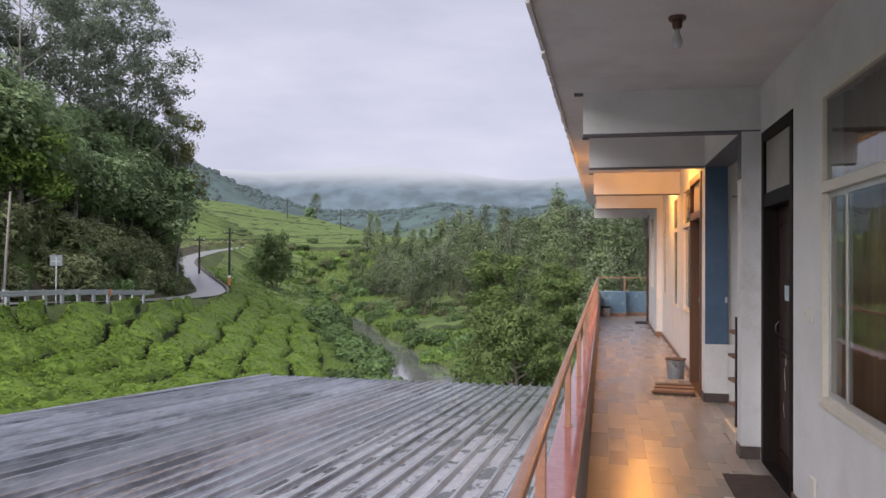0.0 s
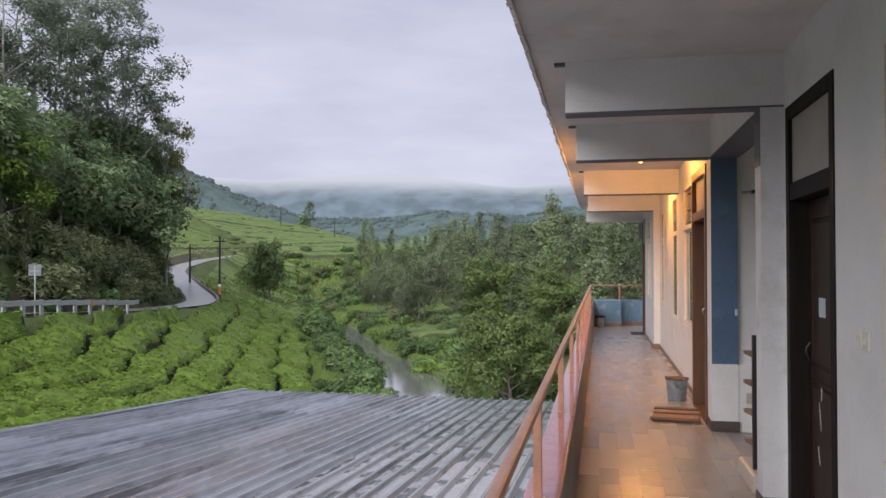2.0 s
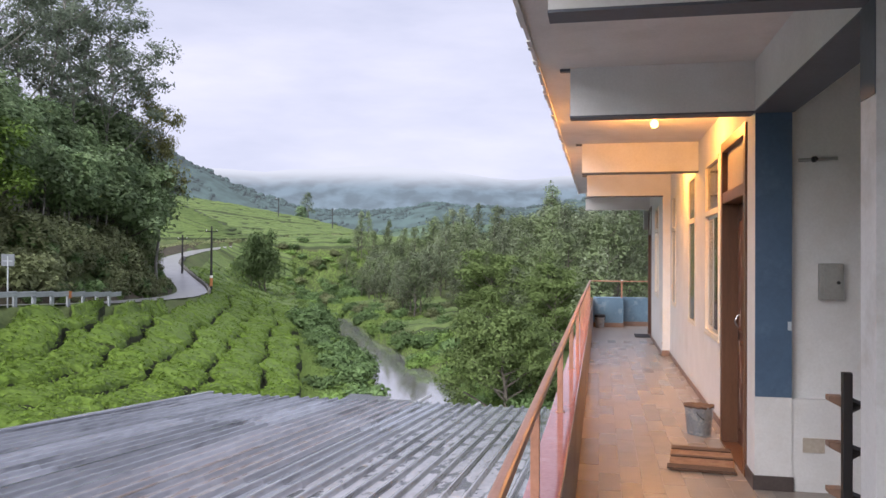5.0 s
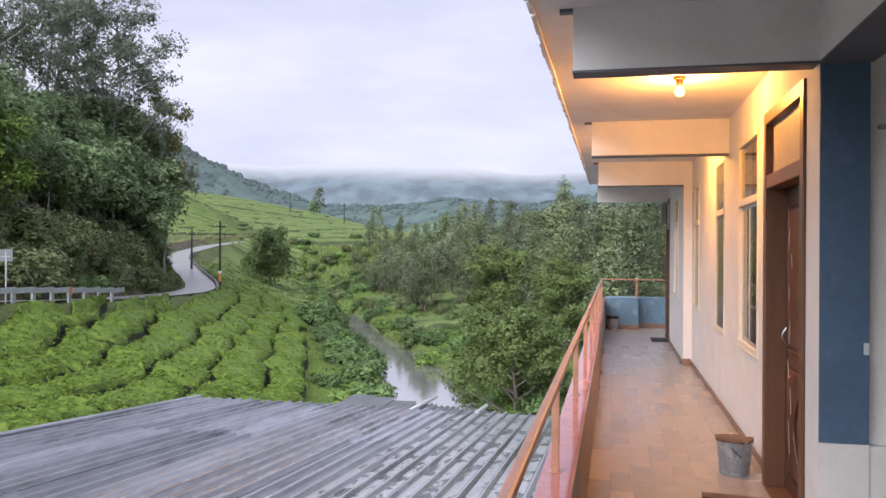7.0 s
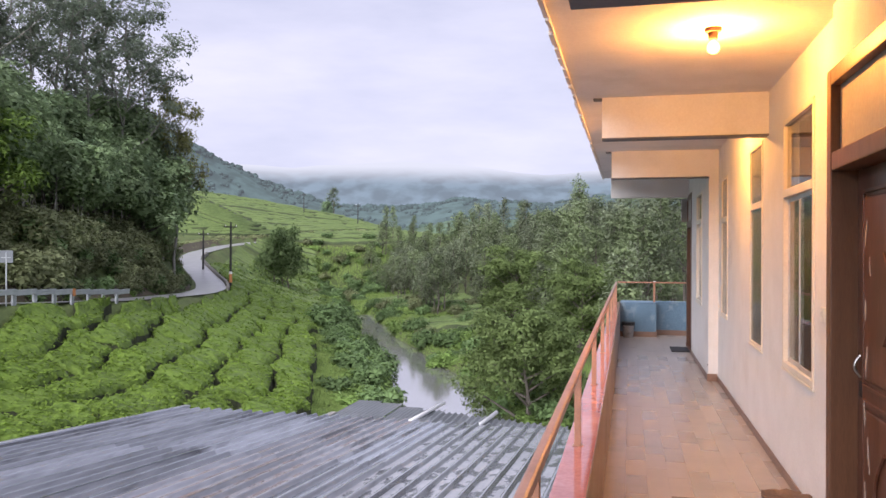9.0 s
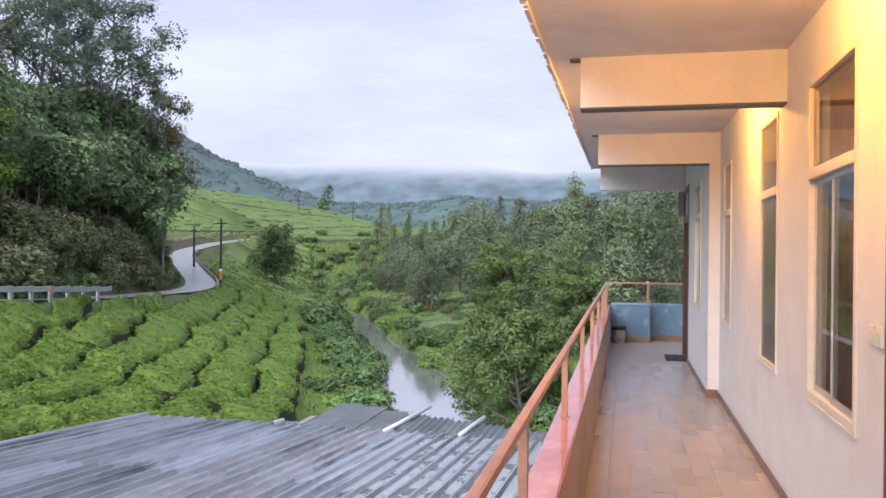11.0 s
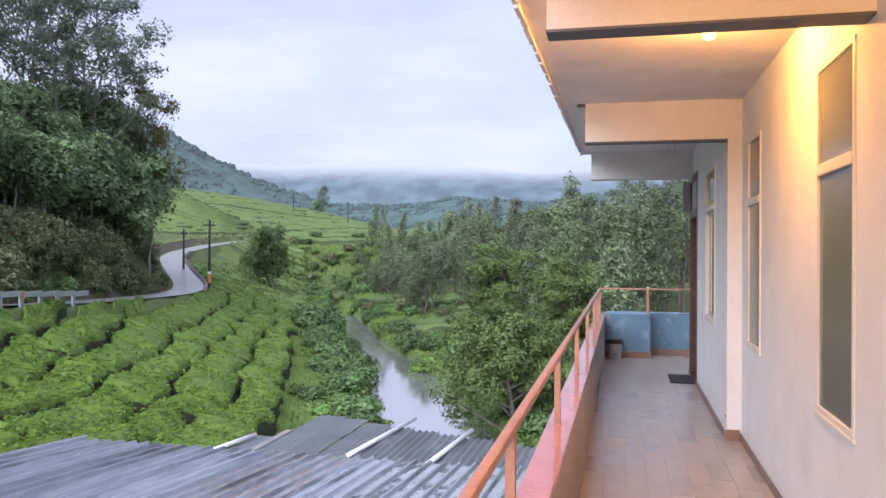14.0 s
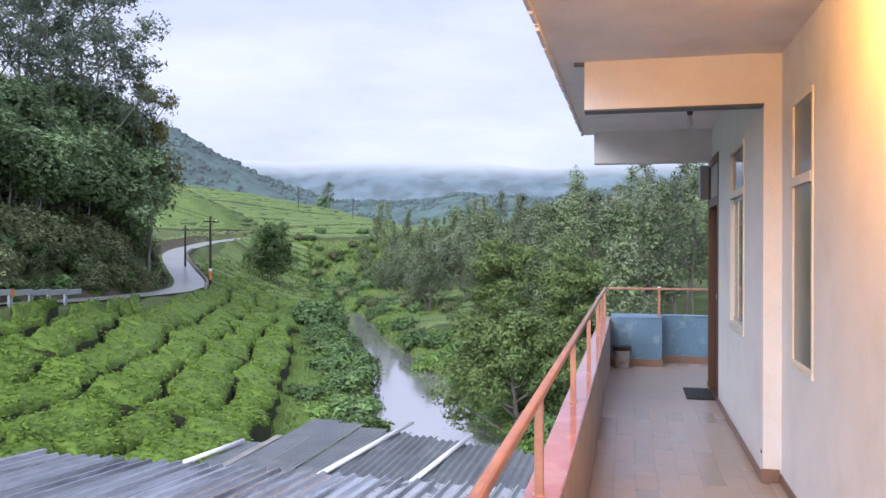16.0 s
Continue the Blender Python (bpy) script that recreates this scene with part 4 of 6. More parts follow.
def ground_z(w, s):
    w, s = np.asarray(w, float), np.asarray(s, float)
    rw, rz = road_w(s), road_z(s)
    off = w - rw
    rc, rh = river_c(s), river_h(s)
    left_bank = rc - rh
    # slope from the road down to the river
    q = np.clip((off - ROAD_HALF) / np.maximum(left_bank - rw - ROAD_HALF, 1), 0, 1)
    g = 0.62 * (1 - (1 - q) ** 2.1) + 0.38 * q
    slope = rz - 0.15 + (RIVER_Z + 0.5 - rz) * g - 0.9 * step(0.3, 1.4, off - ROAD_HALF) * step(0.6, 0.15, q) * step(112, 98, s)
    # bed, then the far bank and the wooded valley floor
    bed = RIVER_Z - 0.6
    right = RIVER_Z + 0.6 + 1.2 * step(0, 12, w - rc - rh) + 0.075 * np.clip(w - rc - rh - 8, 0, 200)
    z = np.where(off <= 0, rz, slope)
    z = z + (bed - z) * step(left_bank - 0.8, left_bank + 0.5, w)
    z = z + (right - z) * step(rc + rh - 0.5, rc + rh + 1.0, w)
    # hill above the road
    up = np.clip(-off - ROAD_HALF - 0.5, 0, None)
    hill = 2.4 * step(0, 3.0, up) + 0.62 * np.clip(up - 1, 0, 10) + 0.30 * np.clip(up - 11, 0, 60)
    fade = 1 - 0.75 * step(112, 150, s)
    z = np.where(off < 0, rz + hill * fade, z)
    # road shelf
    z = np.where(np.abs(off) < ROAD_HALF + 0.4, rz - 0.10, z)
    # far tea hill
    far = step(168, 200, s)
    crest = np.interp(w, [-70, -25, -13, 11, 28, 60, 120], [26, 19.5, 18, 13.9, 10.4, 4, -6])
    zf = np.minimum(4.6, crest) + (crest - np.minimum(4.6, crest)) * np.clip((s - 192) / 80, 0, 1) ** 1.4 + 1.2 * (fbm(w / 30, s / 30, 7, 2) - 0.5)
    spur = spur_crest(w)
    foot = spur_foot(w)
    spur = np.where(spur > 4.6, 4.6 + (spur - 4.6) * step(-3, 13, s - foot) - 0.3 * np.clip(s - foot - 12, 0, None), -20)
    zf = np.maximum(zf, spur)
    zf = np.where(np.abs(off) < ROAD_HALF + 0.6, rz - 0.1, zf)
    z = z * (1 - far) + zf * far
    beyond = step(305, 420, s)
    z = z * (1 - beyond) + (-18 + 6 * fbm(w / 90, s / 90, 3, 2)) * beyond
    # fine unevenness away from the road
    z = z + (fbm(w / 3.1, s / 3.1, 11, 3) - 0.5) * 0.7 * step(0.6, 3, np.abs(off) - ROAD_HALF) * step(0.2, 2.5, np.abs(w - rc) - rh)
    # level yard under the buildings
    x, y = to_world(w, s)
    yard = step(3, -3, np.maximum(np.maximum(x - 12, -14 - x), np.maximum(y - 38, -30 - y)))
    return z * (1 - yard) + np.minimum(z, -6.2) * yard


ws = np.unique(np.concatenate([np.linspace(-1500, -150, 22), np.linspace(-150, -45, 36), np.linspace(-45, 40, 101), np.linspace(40, 160, 41), np.linspace(160, 2500, 25)]))
ss = np.unique(np.concatenate([np.linspace(-600, -20, 20), np.linspace(-20, 130, 161), np.linspace(130, 360, 97), np.linspace(360, 3000, 30)]))
W, S = np.meshgrid(ws, ss)
gx, gy = to_world(W, S)
gz = ground_z(W, S)
nx, ny = len(ws), len(ss)
idx = np.arange(nx * ny).reshape(ny, nx)
quads = np.stack([idx[:-1, :-1], idx[:-1, 1:], idx[1:, 1:], idx[1:, :-1]], -1).reshape(-1, 4)
ground = raw("ground", np.c_[gx.ravel(), gy.ravel(), gz.ravel()], quads, GRASS, None, True)
tagged(ground, "grassy valley ground sloping down to a river", "ground", kind="structure")


def strip(name, s0, s1, step_s, wa, wb, za, zb, mat, cols=2):
    """A ribbon along the valley between two lines."""
    s = np.arange(s0, s1 + 0.01, step_s)
    v = []
    for k in range(cols):
        f = k / (cols - 1)
        w = wa(s) * (1 - f) + wb(s) * f
        x, y = to_world(w, s)
        v.append(np.c_[x, y, za(s) * (1 - f) + zb(s) * f])
    n = len(s)
    v = np.stack(v, 1).reshape(-1, 3)
    i = np.arange(n * cols).reshape(n, cols)
    return raw(name, v, np.stack([i[:-1, :-1], i[:-1, 1:], i[1:, 1:], i[1:, :-1]], -1).reshape(-1, 4), mat, None, True)


road = strip("road", -60, 240, 1.0, lambda s: road_w(s) - ROAD_HALF, lambda s: road_w(s) + ROAD_HALF, road_z, road_z, ASPHALT, 5)
tagged(road, "wet pale asphalt road winding up the valley", "road", kind="structure")
water = strip("water", 20, 130, 2.0, lambda s: river_c(s) - river_h(s) - 2, lambda s: river_c(s) + river_h(s) + 2, lambda s: RIVER_Z + 0 * s, lambda s: RIVER_Z + 0 * s, WATER, 3)
tagged(water, "still river mirroring a pale sky", "water", kind="structure")
bank = strip("earth_bank", 30, 236, 1.0, lambda s: road_w(s) - ROAD_HALF - 2.0, lambda s: road_w(s) - ROAD_HALF - 0.45, lambda s: road_z(s) + np.interp(s, [30, 100, 125, 236], [1.5, 1.5, 1.15, 1.3]), lambda s: road_z(s) - 0.05, EARTH, 4)
tagged(bank, "bare brown earth cutting beside the road", "bank", kind="structure")
kerb_wall = thing("road_parapet", "low grey stone parapet on the road's bend", "parapet", kind="structure")
for k in range(26):
    s0 = 96 + 2.0 * k
    xa, ya = to_world(float(road_w(s0)) + ROAD_HALF + 0.25, s0)
    xb, yb = to_world(float(road_w(s0 + 1.8)) + ROAD_HALF + 0.25, s0 + 1.8)
    za = float(road_z(s0 + 0.9)) - 0.3
    bm = bmesh.new()
    add_box(bm, (-0.9, -0.16, 0), (0.9, 0.16, 0.62), 0.04)
    o = part("parapet_stone", bm, CONCRETE, kerb_wall)
    o.matrix_world = pose((xa + xb) / 2, (ya + yb) / 2, za, rz=math.degrees(math.atan2(yb - ya, xb - xa)))


# ---- tea field ----
ROW = 2.5


def row_edge(r, s):
    """The wandering gap line between two tea rows."""
    near = np.clip(48 - s, 0, 19)
    bend = -0.04 * near - 0.0156 * near**2 + np.interp(s, [48, 56, 64, 80, 115], [0, 0.4, 0.65, 0.9, 1.2])
    return r * ROW - 0.05 + bend + 0.9 * (noise2(s / 5.5, s * 0 + r * 7.3, 70) - 0.5) + 0.75 * (noise2(s / 1.9, s * 0 + r * 3.1, 71) - 0.5)


def tea_clump(r, s0, s1, h, seed, res, slant):
    """One trimmed tea hedge, domed and lumpy, on the slope."""
    nw, ns = max(10, int(ROW / res * 1.25)), max(10, int((s1 - s0) / res * 1.15))
    A, B = np.meshgrid(np.sin(np.linspace(-1, 1, nw) * math.pi / 2), np.sin(np.linspace(-1, 1, ns) * 1.45) / math.sin(1.45))
    Sm = (s0 + s1) / 2 + B * (s1 - s0) / 2 + slant * A + 0.7 * (noise2(A * 1.6 + seed, B * 0 + seed, seed + 3) - 0.5)
    slit = 0.055 + 0.09 * noise2(Sm / 1.3, Sm * 0 + r * 5.0, 77)
    lo, hi = row_edge(r, Sm) + slit, row_edge(r + 1, Sm) - slit
    edge = road_w(Sm) + ROAD_HALF + 0.6
    lo, hi = np.maximum(lo, edge), np.maximum(hi, edge + 0.05)
    Wm = lo + (hi - lo) * (A + 1) / 2
    lat, lon = 1 - np.abs(A) ** 15, 1 - np.abs(B) ** (6.0 + 4.0 * (s1 - s0))
    x, y = to_world(Wm, Sm)
    base = ground_z(Wm, Sm)
    tuft = 0.24 * (fbm(x * 0.75, y * 0.75, 21, 2) - 0.5) + 0.26 * (fbm(x * 2.2, y * 2.2, 25, 3) - 0.5)
    top = np.clip(lat, 0, 1) * np.clip(lon, 0, 1)
    h = h * (0.78 + 0.22 * step(0.5, 2.4, Wm - road_w(Sm) - ROAD_HALF))
    z = base - 0.1 + (h + 0.1) * top ** 0.5 + tuft * step(0, 0.5, top) + 0.10 * (1 - A * A) + 0.08 * A * math.sin(seed)
    x, y = x + 0.14 * (noise2(x * 5, y * 5, 31) - 0.5), y + 0.14 * (noise2(x * 5, y * 5, 33) - 0.5)
    i = np.arange(nw * ns).reshape(ns, nw)
    q = np.stack([i[:-1, :-1], i[:-1, 1:], i[1:, 1:], i[1:, :-1]], -1).reshape(-1, 4)
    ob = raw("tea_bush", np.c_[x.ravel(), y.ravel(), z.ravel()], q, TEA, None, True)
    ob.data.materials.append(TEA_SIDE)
    # low sides take a darker tone: woody stems plus painted gap shade
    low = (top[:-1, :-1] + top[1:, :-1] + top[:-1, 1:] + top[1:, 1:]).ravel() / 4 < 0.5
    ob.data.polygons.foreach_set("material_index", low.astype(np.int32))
    tagged(ob, "trimmed bright green tea hedge on the slope", "tea bush", "tea field")
    keep = top.ravel() > 0.55
    return np.c_[x.ravel(), y.ravel(), z.ravel()][keep]


rng = np.random.default_rng(11)
sprig_v = []
for r in range(-14, 9):
    s = 13 + rng.uniform(0, 5)
    slant = rng.uniform(-0.5, 0.5)
    while s < 118:
        ln = rng.uniform(2.4, 7.5)
        sm = s + ln / 2
        wm = float(row_edge(r, np.array(sm)) + row_edge(r + 1, np.array(sm))) / 2
        lo = float(road_w(sm)) + ROAD_HALF + 0.7
        hi_w = float(row_edge(r + 1, np.array(sm)))
        x, y = to_world(wm, sm)
        if lo + 0.8 < hi_w and (r <= 0 or wm < 1.6) and not (-13.2 < x < 12 and y < 40) and x < -9:
            d = math.hypot(x, y - 6)
            P = tea_clump(r, s + 0.07, s + ln - 0.07, 1.05 * rng.uniform(0.92, 1.08), int(rng.integers(1000)), 0.115 if d < 45 else 0.16, slant)
            sprig_v.append(P[rng.integers(0, len(P), int(len(P) * 0.5))])
        s += ln
        slant = rng.uniform(-1.3, 0.9)


# soil under the hedges, coloured near-black to paint shade into the gaps
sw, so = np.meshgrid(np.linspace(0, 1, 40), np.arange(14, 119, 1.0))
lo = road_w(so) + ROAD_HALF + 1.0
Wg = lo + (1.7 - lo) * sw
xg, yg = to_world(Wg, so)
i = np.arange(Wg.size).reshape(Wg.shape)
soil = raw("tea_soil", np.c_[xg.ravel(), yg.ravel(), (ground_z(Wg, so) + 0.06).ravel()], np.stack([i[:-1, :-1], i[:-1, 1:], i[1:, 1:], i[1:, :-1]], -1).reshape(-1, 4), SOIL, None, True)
tagged(soil, "bare soil darkened as shade between the tea hedges", "soil", kind="structure")


def leaf_blades(p, out, size, rng, aspect=0.55, loose=0.75):
    """Leaf blades at the points p that face outwards and up."""
    n = len(p)
    nrm = out * 0.6 + np.array([0, 0, 0.75]) + rng.normal(size=(n, 3)) * loose
    nrm /= np.linalg.norm(nrm, axis=1, keepdims=True) + 1e-9
    d = np.cross(nrm, rng.normal(size=(n, 3)))
    d /= np.linalg.norm(d, axis=1, keepdims=True) + 1e-9
    e = np.cross(nrm, d)
    k = size * rng.uniform(0.6, 1.35, (n, 1))
    a, b = d * k, e * k * aspect
    v = np.stack([p - a * 0.8 + b, p + a, p - a * 0.8 - b], 1).reshape(-1, 3)
    return v, np.arange(3 * n).reshape(-1, 3)


# rough grass beside the river and the road
gs = rng.uniform(38, 125, 52000)
gw = np.where(rng.random(52000) < 0.75, 2.6 + (river_c(gs) - river_h(gs) - 2.8) * rng.random(52000) ** 1.2, river_c(gs) + river_h(gs) + rng.uniform(0.2, 9, 52000))
gs = np.concatenate([gs, rng.uniform(108, 192, 24000)])
gw = np.concatenate([gw, rng.uniform(-7, 24, 24000)])
clear_road = np.abs(gw - road_w(gs)) > ROAD_HALF + 0.6
gs, gw = gs[clear_road], gw[clear_road]
gx_, gy_ = to_world(gw, gs)
out_yard = ~((gy_ < 39) & (gx_ > -13))
gp = np.c_[gx_, gy_, ground_z(gw, gs) + 0.05][out_yard]
n = len(gp)
lean = rng.normal(size=(n, 3)) * [0.12, 0.12, 0]
side = rng.normal(size=(n, 3)) * [1, 1, 0]
side /= np.linalg.norm(side, axis=1, keepdims=True)
tall = np.array([0, 0, 1]) * rng.uniform(0.12, 0.38, (n, 1)) * (1 + 0.9 * step(100, 130, gs[out_yard])[:, None])
side[side[:, 0] < 0] *= -1      # all blades face down the valley
side *= 0.07 * (1 + 1.2 * step(100, 130, gs[out_yard])[:, None])
v = np.stack([gp - side, gp + side, gp + lean + tall], 1).reshape(-1, 3)
blades = raw("grass_tufts", v, np.arange(3 * n).reshape(-1, 3), GRASS_BLADE, None, True)
blades.data.normals_split_custom_set_from_vertices([(0.2, -0.35, 0.92)] * (3 * n))
tagged(blades, "rough light green grass along the river bank", "grass", kind="stuff")

pts = np.concatenate(sprig_v)
pts[:, 2] += rng.uniform(0.0, 0.10, len(pts))
v, q = leaf_blades(np.repeat(pts, 2, 0) + rng.normal(size=(2 * len(pts), 3)) * [0.06, 0.06, 0.02], np.zeros((2 * len(pts), 3)), 0.085, rng, 0.6, 0.28)
tagged(raw("tea_shoots", v, q, TEA_LEAF), "young tea shoots standing above the hedges", "tea shoots", kind="stuff")


# hedged terraces on the far hill and along the valley floor, too many to count
def hedge_lines(name, lines, gap, seed, keep_at):
    """Clipped hedges along the given lines of (w, s) points."""
    vs, qs, ms, base = [], [], [], 0
    for c, (Wc, Sc) in enumerate(lines):
        n = len(Wc)
        if n < 4:
            continue
        run = Wc
        prof = []
        for off, hh in ((-0.5, 0.0), (-0.42, 0.75), (0.0, 1.0), (0.42, 0.75), (0.5, 0.0)):
            Sp = Sc + off * gap * 0.93
            X, Y = to_world(Wc, Sp)
            thin = np.where(noise2(run / 2.2, run * 0 + c * 3, seed + 5) > 0.93, 0.15, 1.0)
            prof.append(np.c_[X, Y, ground_z(Wc, Sp) - 0.1 + 0.95 * hh * thin + (0.25 * (noise2(run * 1.3, run * 0 + c + off, seed + 2) - 0.5) if hh else 0)])
        keep = (np.abs(Wc - road_w(Sc)) > ROAD_HALF + 0.6) & keep_at(Wc, Sc)
        v = np.stack(prof, 1).reshape(-1, 3)
        i = np.arange(n * 5).reshape(n, 5) + base
        q = np.stack([i[:-1, :-1], i[:-1, 1:], i[1:, 1:], i[1:, :-1]], -1)
        ok = keep[:-1] & keep[1:]
        # only the near face is darker, so each row shows a dark line
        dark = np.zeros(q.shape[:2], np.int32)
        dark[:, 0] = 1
        vs.append(v), qs.append(q[ok].reshape(-1, 4)), ms.append(dark[ok].ravel())
        base += n * 5
    o = raw(name, np.concatenate(vs), np.concatenate(qs)[:, ::-1], TEA_FAR, None, True)
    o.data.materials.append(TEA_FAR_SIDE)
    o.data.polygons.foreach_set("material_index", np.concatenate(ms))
    tagged(o, "terraced rows of clipped tea on a far slope", "tea terraces", kind="stuff")


def straight_rows(w0, w1, s0, s1, gap, seed):
    run = np.arange(w0, w1, 1.1)
    return [(run, c + 1.5 * np.sin(run * 0.05 + c * 0.02) + 0.6 * (noise2(run / 5, run * 0 + c, seed) - 0.5)) for k, c in enumerate(np.arange(s0, s1, gap)) if k % 9 != 4]


def spur_rows():
    """Contour rows up the face of the spur."""
    rows = []
    for z in np.arange(5.1, 22, 0.42):
        w = np.arange(-55, -2, 1.1)
        f = (z - 4.6) / np.maximum(spur_crest(w) - 4.6, 0.01)
        w, f = w[f < 0.93], f[f < 0.93]
        rows.append((w, spur_foot(w) - 3 + 16 * (0.5 - np.sin(np.arcsin(1 - 2 * f) / 3))))
    return rows


off_spur = lambda w, s: (s > spur_foot(w) + 13) | (w > -3)
by_river = lambda w, s: (np.abs(w - river_c(s)) > river_h(s) + 1.5) & (noise2(w / 9, s / 9, 52) > 0.2)
hedge_lines("tea_terraces", straight_rows(-75, 60, 196, 300, 2.7, 41), 2.7, 41, off_spur)
hedge_lines("tea_terraces_spur", spur_rows(), 0.9, 42, lambda w, s: w < -2)
hedge_lines("tea_terraces_valley", straight_rows(-11, 6.5, 106, 190, 2.3, 43), 2.3, 43, by_river)
hedge_lines("tea_terraces_meadow", straight_rows(16, 30, 92, 150, 3.6, 49), 3.6, 49, by_river)
# bare soil between the far rows
sw, so = np.meshgrid(np.linspace(-75, 60, 60), np.arange(197, 300, 2.0))
xg, yg = to_world(sw, so)
i = np.arange(sw.size).reshape(sw.shape)
far_q = np.stack([i[:-1, :-1], i[:-1, 1:], i[1:, 1:], i[1:, :-1]], -1).reshape(-1, 4)
far_q = far_q[(np.abs(sw - road_w(so)) > ROAD_HALF + 3).ravel()[far_q].all(1)]
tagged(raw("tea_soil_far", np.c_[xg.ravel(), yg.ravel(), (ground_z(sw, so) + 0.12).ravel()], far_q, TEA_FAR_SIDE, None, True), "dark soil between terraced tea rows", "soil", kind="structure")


# ---- trees ----
def limb_tree(rng, height, trunk_r, limbs, spread, lean, first, rise, taper, twigs):
    """A tapered trunk with limbs and twigs; returns its bmesh and the places of the leaf clumps."""
    bm, tips = bmesh.new(), []
    p, r = Vector((0, 0, -0.3)), trunk_r
    n = 7 if height > 2 else 2
    spine = [p.copy()]
    for k in range(n):
        q = p + Vector((rng.normal() * lean * 0.35, rng.normal() * lean * 0.35, height / n))
        add_tube(bm, p, q, r, r * 0.84, 7 if height > 2 else 4, False)
        p, r = q, r * 0.84
        spine.append(p.copy())
    tips.append(p.copy())
    for k in range(limbs):
        f = first + (1 - first) * (k + rng.uniform(0, 0.8)) / limbs
        i = min(int(f * n), n - 1)
        a = spine[i].lerp(spine[i + 1], f * n - i)
        ang = k * 2.4 + rng.uniform(-0.5, 0.5)
        up = (f - first) / (1 - first)
        ln = spread * rng.uniform(0.65, 1.1) * (1 - taper * up)
        dx, dy = math.cos(ang), math.sin(ang)
        b = a + Vector((dx * ln * 0.55, dy * ln * 0.55, ln * rise * rng.uniform(0.4, 0.7)))
        c = a + Vector((dx * ln, dy * ln, ln * rise * rng.uniform(0.8, 1.3)))
        rr = trunk_r * 0.5 * (1.1 - 0.6 * f)
        add_tube(bm, a, b, rr, rr * 0.65, 5 if height > 2 else 3, False)
        add_tube(bm, b, c, rr * 0.65, rr * 0.22, 4 if height > 2 else 3, False)
        tips += [b.lerp(c, 0.45), c.copy()]
        for j in range(twigs):
            e = b.lerp(c, rng.uniform(0.0, 0.8))
            g = e + Vector(rng.normal(size=3) * (1, 1, 0.7)).normalized() * ln * 0.34 + Vector((0, 0, ln * 0.12))
            add_tube(bm, e, g, rr * 0.35, rr * 0.12, 4, False)
            tips.append(g)
    return bm, tips


def crown(rng, tips, per, radius, squash, hollow, leaf, aspect, loose, soft):
    """Leaf blades in clumps round the tips, their shading rounded over each clump."""
    mid = np.mean([np.array(t) for t in tips], 0)
    P, D, N = [], [], []
    for t in tips:
        r = radius * rng.uniform(0.6, 1.25)
        d = rng.normal(size=(per, 3))
        d[:, 2] = np.where((d[:, 2] < 0) & (rng.random(per) < 0.55), -d[:, 2], d[:, 2])
        d /= np.linalg.norm(d, axis=1, keepdims=True)
        rad = r * (hollow + (1 - hollow) * rng.random((per, 1)) ** 0.6)
        bumps = 1 + 0.34 * np.sin(d[:, :1] * 5 + t[0] * 3) * np.sin(d[:, 1:2] * 6 + t[1] * 3) + 0.12 * rng.normal(size=(per, 1))
        p = np.array(t)[None] + d * rad * bumps * np.array([1, 1, squash])
        whole = p - mid
        whole /= np.linalg.norm(whole, axis=1, keepdims=True) + 1e-6
        P.append(p), D.append(d), N.append(d * 0.75 + whole * 0.35 + np.array([0, 0, 0.25]) + rng.normal(size=(per, 3)) * soft)
    P, D, N = np.concatenate(P), np.concatenate(D), np.concatenate(N)
    N /= np.linalg.norm(N, axis=1, keepdims=True) + 1e-6
    v, q = leaf_blades(P, D, leaf, rng, aspect, loose)
    t = v.reshape(-1, 3, 3)
    flip = np.einsum("ij,ij->i", np.cross(t[:, 1] - t[:, 0], t[:, 2] - t[:, 0]), N) < 0
    t[flip] = t[flip][:, ::-1]
    return t.reshape(-1, 3), q, np.repeat(N, 3, 0)


def make_tree(name, seed, label, category, group, leaf_mat, bark, height, trunk_r, limbs, spread, per, radius, leaf, first=0.3, squash=0.75, lean=0.3, aspect=0.55, hollow=0.55, rise=0.6, taper=0.5, twigs=0, loose=0.38, soft=0.2):
    rng = np.random.default_rng(seed)
    t = thing(name, label, category, (0, 0, -500), group)
    bm, tips = limb_tree(rng, height, trunk_r, limbs, spread, lean, first, rise, taper, twigs)
    part("trunk", bm, bark, t, smooth=True)
    v, q, nrm = crown(rng, tips, per, radius, squash, hollow, leaf, aspect, loose, soft)
    c = raw("crown", v, q, leaf_mat, t, True)
    c.data.normals_split_custom_set_from_vertices(nrm.tolist())
    return t


def plant(master, w, s, scale, rz, sink=0.2, wide=None):
    x, y = to_world(w, s)
    if x > 5 + 0.1 * (y - 20) or x < -1.15 * (y - 4) - 6:      # behind the building or far up the valley side
        return None
    z = float(ground_z(w, s)) - sink
    o = copy_thing(master, pose(x, y, z, rz=rz))
    k = wide or scale
    o.matrix_basis = pose(x, y, z, rz=rz) @ Matrix.Diagonal((k, k, scale, 1))
    return o


